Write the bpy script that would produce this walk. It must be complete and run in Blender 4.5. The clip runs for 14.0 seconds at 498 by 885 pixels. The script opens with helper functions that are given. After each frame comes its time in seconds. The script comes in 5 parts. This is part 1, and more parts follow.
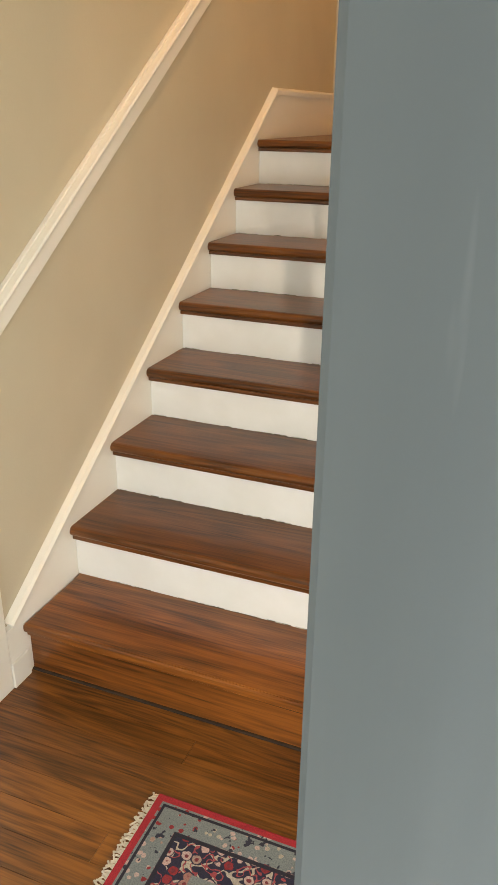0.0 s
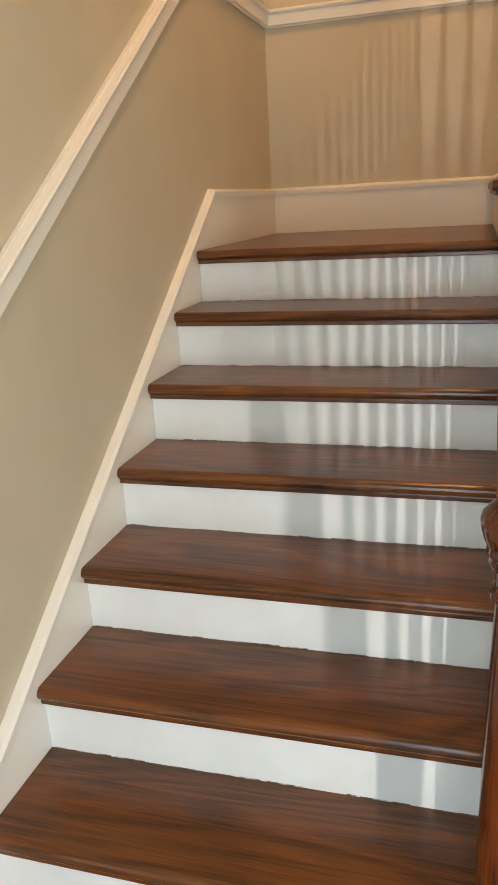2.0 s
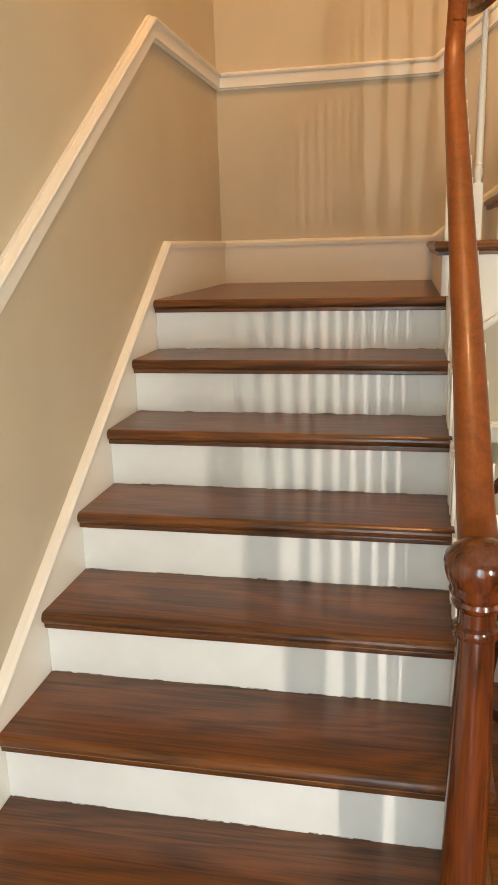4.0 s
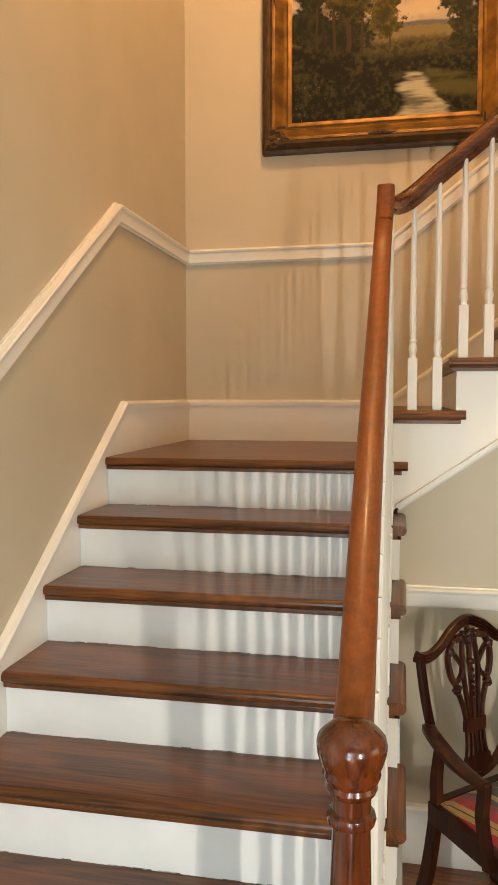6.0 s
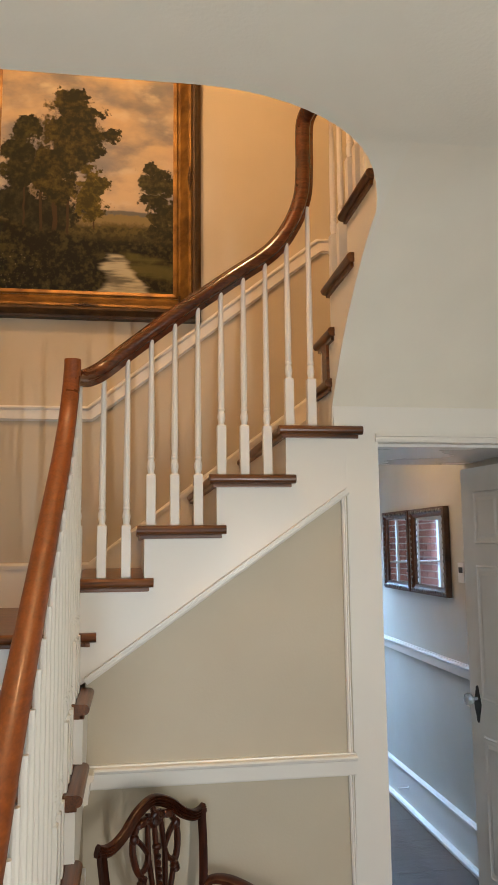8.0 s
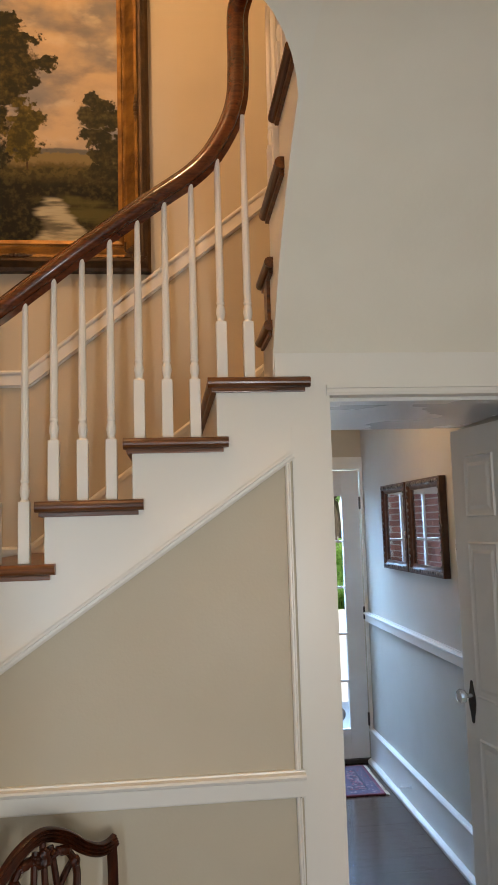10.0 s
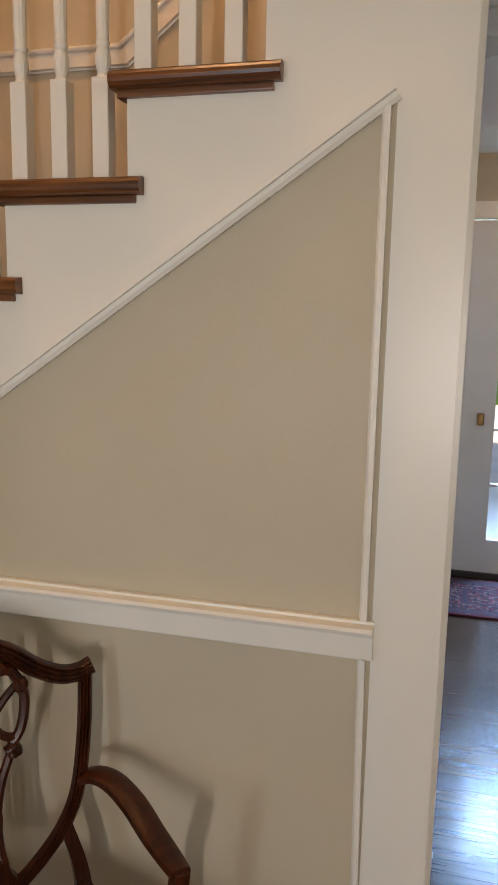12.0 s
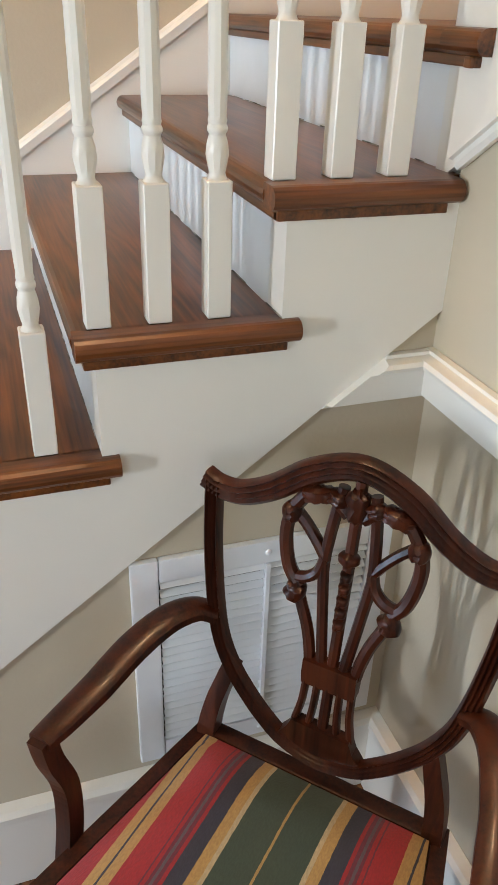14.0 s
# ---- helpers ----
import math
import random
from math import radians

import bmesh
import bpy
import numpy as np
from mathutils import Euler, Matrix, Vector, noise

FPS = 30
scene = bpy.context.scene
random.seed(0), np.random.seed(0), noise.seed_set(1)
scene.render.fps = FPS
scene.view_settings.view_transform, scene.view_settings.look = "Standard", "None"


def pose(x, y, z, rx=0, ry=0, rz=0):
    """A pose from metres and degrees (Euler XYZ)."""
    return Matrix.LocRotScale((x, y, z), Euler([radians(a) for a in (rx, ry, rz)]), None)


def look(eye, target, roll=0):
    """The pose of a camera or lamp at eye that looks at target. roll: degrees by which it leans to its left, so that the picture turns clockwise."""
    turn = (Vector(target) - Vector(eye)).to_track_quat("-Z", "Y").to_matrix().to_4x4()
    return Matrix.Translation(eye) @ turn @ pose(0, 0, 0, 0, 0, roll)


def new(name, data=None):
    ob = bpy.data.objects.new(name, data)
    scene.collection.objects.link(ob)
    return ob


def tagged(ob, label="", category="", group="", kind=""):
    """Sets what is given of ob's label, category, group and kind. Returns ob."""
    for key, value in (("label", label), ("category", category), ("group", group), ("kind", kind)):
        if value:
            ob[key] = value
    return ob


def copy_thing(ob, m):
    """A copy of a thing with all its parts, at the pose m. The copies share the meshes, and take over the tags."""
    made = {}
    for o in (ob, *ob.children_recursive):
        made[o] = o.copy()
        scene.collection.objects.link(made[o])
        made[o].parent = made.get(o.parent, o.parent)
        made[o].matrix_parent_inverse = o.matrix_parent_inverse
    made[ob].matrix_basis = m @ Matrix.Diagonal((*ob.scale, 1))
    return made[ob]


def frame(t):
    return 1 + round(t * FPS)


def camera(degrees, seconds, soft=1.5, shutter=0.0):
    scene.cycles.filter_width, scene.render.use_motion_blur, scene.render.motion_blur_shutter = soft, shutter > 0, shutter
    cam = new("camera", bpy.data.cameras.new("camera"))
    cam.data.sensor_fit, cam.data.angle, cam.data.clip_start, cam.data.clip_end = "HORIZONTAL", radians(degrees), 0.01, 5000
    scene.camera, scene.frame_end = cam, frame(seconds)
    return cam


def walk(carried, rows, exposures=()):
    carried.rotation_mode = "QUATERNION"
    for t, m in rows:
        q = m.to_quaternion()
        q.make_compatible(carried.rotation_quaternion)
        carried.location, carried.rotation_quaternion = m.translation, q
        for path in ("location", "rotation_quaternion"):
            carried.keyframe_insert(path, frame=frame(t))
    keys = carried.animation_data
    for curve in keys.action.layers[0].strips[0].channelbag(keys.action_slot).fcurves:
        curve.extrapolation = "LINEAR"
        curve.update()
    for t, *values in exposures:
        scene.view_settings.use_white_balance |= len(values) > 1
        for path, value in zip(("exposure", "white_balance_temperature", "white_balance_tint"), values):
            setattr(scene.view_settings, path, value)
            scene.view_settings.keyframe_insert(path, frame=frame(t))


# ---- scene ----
cam = camera(36.2, 14.0)
EXPOSURES = [(0, 0.80, 8900, 14), (0.5, 0.82, 7600, 12), (1, 0.98, 7400, 10), (1.5, 0.76, 6950, 9), (2, 0.80, 7250, 10), (3, 0.90, 8150, 12), (6, 0.93, 7600, 11), (7, 0.70, 6900, 10), (8, 0.56, 6950, 12), (8.5, 0.58, 6850, 11), (11, 0.18, 6950, 15), (11.5, 0.14, 6800, 15), (12.0, 0.33, 7450, 18), (12.5, 0.70, 7150, 17), (13.5, 1.18, 6550, 12), (14, 1.36, 5950, 10)]
PATH = [
    (0, (1.287, -1.291, 1.542), (0.614, 0.418, 0.749), 0.7),
    (0.5, (1.218, -1.121, 1.539), (0.558, 0.648, 0.878), -0.6),
    (1, (1.1, -0.929, 1.589), (0.539, 0.886, 0.96), -0.3),
    (1.5, (1.019, -0.728, 1.586), (0.33, 1.057, 1.002), -2.5),
    (2, (0.97, -0.627, 1.598), (0.414, 1.197, 0.995), -3.2),
    (2.5, (0.89, -0.632, 1.582), (0.534, 1.242, 0.979), -3.5),
    (3, (0.871, -0.658, 1.596), (0.527, 1.23, 1.034), -2.2),
    (5.5, (1.07, -0.722, 1.65), (0.613, 1.202, 1.348), -1.3),
    (6, (1.104, -0.705, 1.671), (0.715, 1.253, 1.548), 0.0),
    (6.5, (1.157, -0.721, 1.721), (0.911, 1.259, 1.862), 0.7),
    (7, (1.178, -0.721, 1.73), (1.184, 1.262, 1.991), 0.3),
    (7.5, (1.221, -0.718, 1.744), (1.404, 1.255, 2.019), -0.4),
    (8, (1.257, -0.699, 1.737), (1.552, 1.262, 1.998), -0.6),
    (8.5, (1.332, -0.679, 1.73), (1.668, 1.28, 1.958), -0.9),
    (11, (1.86, 0.219, 1.682), (1.942, 2.207, 1.883), -0.9),
    (11.5, (1.966, 0.471, 1.632), (1.927, 2.468, 1.533), 1.0),
    (12, (2.137, 0.661, 1.566), (1.634, 2.566, 1.224), 1.1),
    (12.5, (2.195, 0.84, 1.526), (1.34, 2.566, 0.987), -0.1),
    (13, (2.12, 1.043, 1.513), (0.944, 2.55, 0.923), 0.6),
    (13.5, (2.058, 1.205, 1.474), (0.541, 2.28, 0.737), 2.6),
    (14, (2.039, 1.375, 1.453), (0.402, 1.957, 0.462), 1.9),
]
walk(cam, [(t, look(eye, target, roll)) for t, eye, target, roll in PATH], EXPOSURES)


# ---- world and light ----
world = bpy.data.worlds.new("sky")
scene.world = world
world.use_nodes = True
wn = world.node_tree
sky = wn.nodes.new("ShaderNodeTexSky")
sky.sky_type = "NISHITA"
sky.sun_disc = False
sky.sun_elevation, sky.sun_rotation = radians(48), radians(200)
wn.links.new(sky.outputs[0], wn.nodes["Background"].inputs[0])
wn.nodes["Background"].inputs[1].default_value = 0.15


def lamp(name, kind, m, energy, color, **kw):
    d = bpy.data.lights.new(name, kind)
    d.energy, d.color = energy, color
    for k, v in kw.items():
        if k == "size":
            d.size = v
        elif k == "size_y":
            d.shape, d.size_y = "RECTANGLE", v
        elif k == "angle":
            d.angle = v
        elif k == "radius":
            d.shadow_soft_size = v
    ob = new(name, d)
    ob.matrix_world = m
    return ob


lamp("sun", "SUN", look((0, 0, 10), (1.4, 4.5, 4.0)), 5.0, (1.0, 0.95, 0.88), angle=radians(0.5))
# daylight in the sidelight's and the front door's openings
lamp("sidelight_daylight", "AREA", look((2.30, -1.75, 1.22), (0.8, 3.0, 2.2)), 25, (0.92, 0.96, 1.0), size=0.040, size_y=0.95)
lamp("doorway_daylight", "AREA", look((1.58, -1.80, 1.05), (0.9, 1.5, 1.70)), 15, (0.78, 0.90, 1.0), size=0.9, size_y=1.95)
# cool fill lamp in an added west sidelight that is never in view
lamp("west_sidelight_fill", "AREA", look((0.86, -1.75, 1.10), (0.75, 1.5, 1.15)), 13.5, (0.52, 0.75, 1.0), size=0.26, size_y=1.6)
# fill lamp in the window opening of an unseen room added beside the foyer
lamp("room_fill", "AREA", look((4.55, 0.0, 1.4), (1.1, 1.3, 0.9)), 5.5, (1.0, 0.95, 0.88), size=1.8, size_y=1.6)
# back door's glass
lamp("back_door_daylight", "AREA", look((2.62, 6.0, 2.6), (2.6, 4.0, 0.95)), 300, (0.30, 0.56, 1.0), size=1.1, size_y=1.2)

# warm electric light on the upper landing
lamp("landing_lamp_light", "POINT", pose(1.05, 1.50, 4.72), 66, (1.0, 0.61, 0.32), radius=0.09)
# hall ceiling lamp, warm
lamp("hall_lamp_light", "POINT", pose(2.45, 3.75, 2.32), 4.5, (1.0, 0.66, 0.40), radius=0.06)

# ---- small builders ----
MATS = {}


def link(nt, a, b):
    nt.links.new(a, b)


def mat(name, col, rough=0.5, col2=None, scale=6.0, stretch=(1, 1, 1), bump=0.0, bscale=60.0, metal=0.0, coat=0.0,
        contrast=(0.35, 0.65), object_random=0.0, fine=0.0, spec=0.5):
    """A paint, plaster or metal: two colours mixed by noise at a real-world scale, fine relief."""
    m = bpy.data.materials.new(name)
    m.use_nodes = True
    nt = m.node_tree
    b = nt.nodes["Principled BSDF"]
    b.inputs["Roughness"].default_value = rough
    b.inputs["Metallic"].default_value = metal
    b.inputs["Coat Weight"].default_value = coat
    b.inputs["Coat Roughness"].default_value = 0.08
    b.inputs["Specular IOR Level"].default_value = spec
    geo = nt.nodes.new("ShaderNodeNewGeometry")
    mp = nt.nodes.new("ShaderNodeMapping")
    mp.inputs["Scale"].default_value = stretch
    link(nt, geo.outputs["Position"], mp.inputs["Vector"])
    n = nt.nodes.new("ShaderNodeTexNoise")
    n.inputs["Scale"].default_value = scale
    n.inputs["Detail"].default_value = 6
    link(nt, mp.outputs[0], n.inputs["Vector"])
    r = nt.nodes.new("ShaderNodeValToRGB")
    r.color_ramp.elements[0].position, r.color_ramp.elements[1].position = contrast
    r.color_ramp.elements[0].color = (*col, 1)
    r.color_ramp.elements[1].color = (*(col2 or [c * 0.93 for c in col]), 1)
    link(nt, n.outputs["Fac"], r.inputs["Fac"])
    out = r.outputs[0]
    if object_random:
        oi = nt.nodes.new("ShaderNodeObjectInfo")
        hsv = nt.nodes.new("ShaderNodeHueSaturation")
        mr = nt.nodes.new("ShaderNodeMapRange")
        mr.inputs["To Min"].default_value, mr.inputs["To Max"].default_value = 1 - object_random, 1 + object_random
        link(nt, oi.outputs["Random"], mr.inputs["Value"])
        link(nt, mr.outputs[0], hsv.inputs["Value"])
        link(nt, out, hsv.inputs["Color"])
        out = hsv.outputs[0]
    link(nt, out, b.inputs["Base Color"])
    rr = nt.nodes.new("ShaderNodeMapRange")
    rr.inputs["To Min"].default_value, rr.inputs["To Max"].default_value = rough * 0.85, min(1, rough * 1.2)
    link(nt, n.outputs["Fac"], rr.inputs["Value"])
    link(nt, rr.outputs[0], b.inputs["Roughness"])
    if bump:
        n2 = nt.nodes.new("ShaderNodeTexNoise")
        n2.inputs["Scale"].default_value = bscale
        n2.inputs["Detail"].default_value = 4
        link(nt, mp.outputs[0], n2.inputs["Vector"])
        bp = nt.nodes.new("ShaderNodeBump")
        bp.inputs["Strength"].default_value = bump
        bp.inputs["Distance"].default_value = 0.004
        link(nt, n2.outputs["Fac"], bp.inputs["Height"])
        link(nt, bp.outputs[0], b.inputs["Normal"])
    MATS[name] = m
    return m


def wood(name, dark, light, axis, rough=0.3, coat=0.3, rand=0.12, grain=1.0, ring=1.0):
    """Stained timber with long grain along an axis (0 x, 1 y, 2 z), cathedral figure and pores."""
    m = bpy.data.materials.new(name)
    m.use_nodes = True
    nt = m.node_tree
    b = nt.nodes["Principled BSDF"]
    b.inputs["Coat Weight"].default_value = coat
    b.inputs["Coat Roughness"].default_value = 0.12
    geo = nt.nodes.new("ShaderNodeNewGeometry")
    oi = nt.nodes.new("ShaderNodeObjectInfo")
    comb = nt.nodes.new("ShaderNodeVectorMath")
    comb.operation = "MULTIPLY_ADD"
    comb.inputs[1].default_value = (37.0, 53.0, 29.0)
    link(nt, oi.outputs["Random"], comb.inputs[0])
    link(nt, geo.outputs["Position"], comb.inputs[2])
    mp = nt.nodes.new("ShaderNodeMapping")
    st = [9.0, 9.0, 9.0]
    st[axis] = 0.9
    mp.inputs["Scale"].default_value = st
    link(nt, comb.outputs[0], mp.inputs["Vector"])
    n1 = nt.nodes.new("ShaderNodeTexNoise")
    n1.inputs["Scale"].default_value = 1.1 * ring
    n1.inputs["Detail"].default_value = 2
    n1.inputs["Distortion"].default_value = 0.6
    link(nt, mp.outputs[0], n1.inputs["Vector"])
    mul = nt.nodes.new("ShaderNodeMath")
    mul.operation = "MULTIPLY"
    mul.inputs[1].default_value = 12.0
    link(nt, n1.outputs["Fac"], mul.inputs[0])
    fr = nt.nodes.new("ShaderNodeMath")
    fr.operation = "PINGPONG"
    fr.inputs[1].default_value = 1.0
    link(nt, mul.outputs[0], fr.inputs[0])
    mp2 = nt.nodes.new("ShaderNodeMapping")
    st2 = [190.0, 190.0, 190.0]
    st2[axis] = 6.0
    mp2.inputs["Scale"].default_value = st2
    link(nt, comb.outputs[0], mp2.inputs["Vector"])
    n2 = nt.nodes.new("ShaderNodeTexNoise")
    n2.inputs["Scale"].default_value = 1.0
    n2.inputs["Detail"].default_value = 3
    link(nt, mp2.outputs[0], n2.inputs["Vector"])
    n3 = nt.nodes.new("ShaderNodeTexNoise")
    n3.inputs["Scale"].default_value = 2.2
    n3.inputs["Detail"].default_value = 3
    link(nt, comb.outputs[0], n3.inputs["Vector"])
    mixa = nt.nodes.new("ShaderNodeMix")
    mixa.inputs["Factor"].default_value = 0.34 * grain
    link(nt, n3.outputs["Fac"], mixa.inputs[2])
    link(nt, fr.outputs[0], mixa.inputs[3])
    mixb = nt.nodes.new("ShaderNodeMix")
    mixb.inputs["Factor"].default_value = 0.33
    link(nt, mixa.outputs[0], mixb.inputs[2])
    pores = nt.nodes.new("ShaderNodeMapRange")
    pores.inputs["From Min"].default_value, pores.inputs["From Max"].default_value = 0.22, 0.72
    link(nt, n2.outputs["Fac"], pores.inputs["Value"])
    link(nt, pores.outputs[0], mixb.inputs[3])
    r = nt.nodes.new("ShaderNodeValToRGB")
    e = r.color_ramp.elements
    e[0].position, e[1].position = 0.27, 0.70
    e[0].color, e[1].color = (*dark, 1), (*light, 1)
    link(nt, mixb.outputs[0], r.inputs["Fac"])
    hsv = nt.nodes.new("ShaderNodeHueSaturation")
    mr = nt.nodes.new("ShaderNodeMapRange")
    mr.inputs["To Min"].default_value, mr.inputs["To Max"].default_value = 1 - rand, 1 + rand
    link(nt, oi.outputs["Random"], mr.inputs["Value"])
    link(nt, mr.outputs[0], hsv.inputs["Value"])
    link(nt, r.outputs[0], hsv.inputs["Color"])
    link(nt, hsv.outputs[0], b.inputs["Base Color"])
    rr = nt.nodes.new("ShaderNodeMapRange")
    rr.inputs["To Min"].default_value, rr.inputs["To Max"].default_value = rough * 0.86, rough * 1.2
    link(nt, n3.outputs["Fac"], rr.inputs["Value"])
    link(nt, rr.outputs[0], b.inputs["Roughness"])
    bp = nt.nodes.new("ShaderNodeBump")
    bp.inputs["Strength"].default_value = 0.12
    bp.inputs["Distance"].default_value = 0.002
    link(nt, mixb.outputs[0], bp.inputs["Height"])
    link(nt, bp.outputs[0], b.inputs["Normal"])
    MATS[name] = m
    return m


WALL = mat("wall_paint", (0.555, 0.484, 0.358), 0.5, (0.53, 0.46, 0.338), 3, bump=0.10, bscale=120)
CEIL = mat("ceiling_paint", (0.85, 0.815, 0.70), 0.75, (0.82, 0.785, 0.67), 4, bump=0.2, bscale=90)
SOFFIT = mat("soffit_plaster", (0.85, 0.805, 0.68), 0.65, (0.82, 0.775, 0.65), 4, bump=0.15, bscale=60)
WHITE = mat("white_gloss_paint", (0.80, 0.768, 0.692), 0.30, (0.797, 0.765, 0.689), 1.2, bump=0.03, bscale=70)
RISERW = mat("riser_paint", (0.82, 0.81, 0.78), 0.35, (0.77, 0.76, 0.72), 7, bump=0.08, bscale=50, object_random=0.02)
ENAMEL = mat("glossy_enamel", (0.80, 0.78, 0.73), 0.27, (0.79, 0.77, 0.72), 1.5, bump=0.03, bscale=40)
CAULK = mat("dirty_joint", (0.10, 0.08, 0.06), 0.9, (0.45, 0.42, 0.36), 40, contrast=(0.45, 0.6))
HALLW = mat("hall_wall_paint", (0.55, 0.52, 0.44), 0.5, (0.52, 0.49, 0.41), 3, bump=0.08, bscale=120)
TREAD = wood("tread_wood", (0.027, 0.0080, 0.0022), (0.190, 0.060, 0.0120), 0, 0.30, 0.10)
TREADY = wood("tread_wood_cross", (0.027, 0.0080, 0.0022), (0.185, 0.058, 0.0120), 1, 0.30, 0.10)
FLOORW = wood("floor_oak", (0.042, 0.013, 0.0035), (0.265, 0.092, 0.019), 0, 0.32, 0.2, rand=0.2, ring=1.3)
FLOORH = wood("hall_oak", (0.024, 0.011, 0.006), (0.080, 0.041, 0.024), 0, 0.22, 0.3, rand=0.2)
STEPW = wood("starting_step_oak", (0.060, 0.016, 0.0035), (0.29, 0.088, 0.016), 0, 0.35, 0.2, rand=0.03)
NEWELW = wood("newel_mahogany", (0.046, 0.0085, 0.0022), (0.165, 0.034, 0.0068), 2, 0.2, 0.40, rand=0.05)
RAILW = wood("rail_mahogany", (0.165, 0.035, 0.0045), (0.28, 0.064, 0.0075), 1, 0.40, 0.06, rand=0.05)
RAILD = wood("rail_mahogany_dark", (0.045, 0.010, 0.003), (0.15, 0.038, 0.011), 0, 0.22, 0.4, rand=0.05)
CHAIRW = wood("chair_mahogany", (0.010, 0.0025, 0.001), (0.062, 0.013, 0.0035), 2, 0.33, 0.07, rand=0.05)
CHAIRW.node_tree.nodes["Principled BSDF"].inputs["Specular IOR Level"].default_value = 0.3
DOORG = mat("front_door_paint", (0.033, 0.039, 0.040), 0.5, (0.050, 0.057, 0.058), 9, stretch=(1, 1, 0.15), bump=0.12, bscale=30, contrast=(0.3, 0.75))
sn = DOORG.node_tree
sg, sm, sx2 = sn.nodes.new("ShaderNodeNewGeometry"), sn.nodes.new("ShaderNodeMapping"), sn.nodes.new("ShaderNodeTexNoise")
sm.inputs["Rotation"].default_value, sm.inputs["Scale"].default_value = (radians(20), radians(38), 0), (34, 34, 3.2)
sx2.inputs["Scale"].default_value, sx2.inputs["Detail"].default_value = 2.6, 3
sr, sc = sn.nodes.new("ShaderNodeMapRange"), sn.nodes.new("ShaderNodeMix")
sr.inputs["From Min"].default_value, sr.inputs["From Max"].default_value, sr.inputs["To Max"].default_value = 0.66, 0.76, 0.45
sc.data_type = "RGBA"
sc.inputs[7].default_value = (0.11, 0.115, 0.11, 1)
sb0 = sn.nodes["Principled BSDF"].inputs["Base Color"]
link(sn, sg.outputs["Position"], sm.inputs["Vector"])
link(sn, sm.outputs[0], sx2.inputs["Vector"])
link(sn, sx2.outputs["Fac"], sr.inputs["Value"])
link(sn, sr.outputs[0], sc.inputs["Factor"])
link(sn, sb0.links[0].from_socket, sc.inputs[6])
link(sn, sc.outputs[2], sb0)
BRASS = mat("aged_brass", (0.30, 0.18, 0.07), 0.35, (0.20, 0.12, 0.05), 20, metal=1.0)
IRON = mat("dark_hinge", (0.05, 0.045, 0.04), 0.45, metal=0.6)
PLASTIC = mat("white_plastic", (0.78, 0.77, 0.74), 0.35, scale=30)
DARK = mat("dark_void", (0.02, 0.02, 0.02), 0.9)


def part(name, bm, material, parent=None, label="", smooth=False, recalc=True):
    if recalc:
        bmesh.ops.recalc_face_normals(bm, faces=bm.faces)
    me = bpy.data.meshes.new(name)
    bm.to_mesh(me)
    bm.free()
    mats = material if isinstance(material, (list, tuple)) else [material]
    for k in mats:
        me.materials.append(k)
    if smooth:
        for p in me.polygons:
            p.use_smooth = True
        me.set_sharp_from_angle(angle=radians(38))
    ob = new(name, me)
    if parent is not None:
        ob.parent = parent
    if label:
        ob["label"] = label
    return ob


def thing(name, label, category, at=(0, 0, 0), rz=0.0, group="", kind=""):
    ob = new(name)
    ob.empty_display_size = 0.05
    ob.matrix_world = pose(*at, 0, 0, rz)
    return tagged(ob, label, category, group, kind)


def box(x0, x1, y0, y1, z0, z1, bevel=0.0, bm=None, seg=2):
    bm2 = bmesh.new()
    bmesh.ops.create_cube(bm2, size=1, matrix=Matrix.Translation(((x0 + x1) / 2, (y0 + y1) / 2, (z0 + z1) / 2)) @ Matrix.Diagonal((abs(x1 - x0), abs(y1 - y0), abs(z1 - z0), 1)))
    if bevel:
        bmesh.ops.bevel(bm2, geom=bm2.edges[:], offset=bevel, segments=seg, profile=0.7, affect="EDGES")
    if bm is None:
        return bm2
    tmp = bpy.data.meshes.new("tmp")
    bm2.to_mesh(tmp)
    bm.from_mesh(tmp)
    bpy.data.meshes.remove(tmp)
    bm2.free()
    return bm


def prism(outline, axis, a, b, bm=None):
    """A flat outline of (u, v) pushed from a to b along an axis: 'x' takes (y, z), 'y' takes (x, z), 'z' takes (x, y)."""
    bm = bm or bmesh.new()
    put = {"x": lambda u, v, w: (w, u, v), "y": lambda u, v, w: (u, w, v), "z": lambda u, v, w: (u, v, w)}[axis]
    lo = [bm.verts.new(put(u, v, a)) for u, v in outline]
    hi = [bm.verts.new(put(u, v, b)) for u, v in outline]
    bm.faces.new(lo)
    bm.faces.new(hi[::-1])
    n = len(lo)
    for i in range(n):
        bm.faces.new((lo[i], hi[i], hi[(i + 1) % n], lo[(i + 1) % n]))
    return bm


def spline(pts, per=8):
    """A smooth path through points (Catmull-Rom)."""
    p = [Vector(q) for q in pts]
    p = [p[0] * 2 - p[1]] + p + [p[-1] * 2 - p[-2]]
    out = []
    for i in range(1, len(p) - 2):
        for k in range(per):
            t = k / per
            a, b, c, d = p[i - 1], p[i], p[i + 1], p[i + 2]
            out.append(0.5 * (2 * b + (c - a) * t + (2 * a - 5 * b + 4 * c - d) * t * t + (3 * b - a - 3 * c + d) * t ** 3))
    out.append(p[-2])
    return out


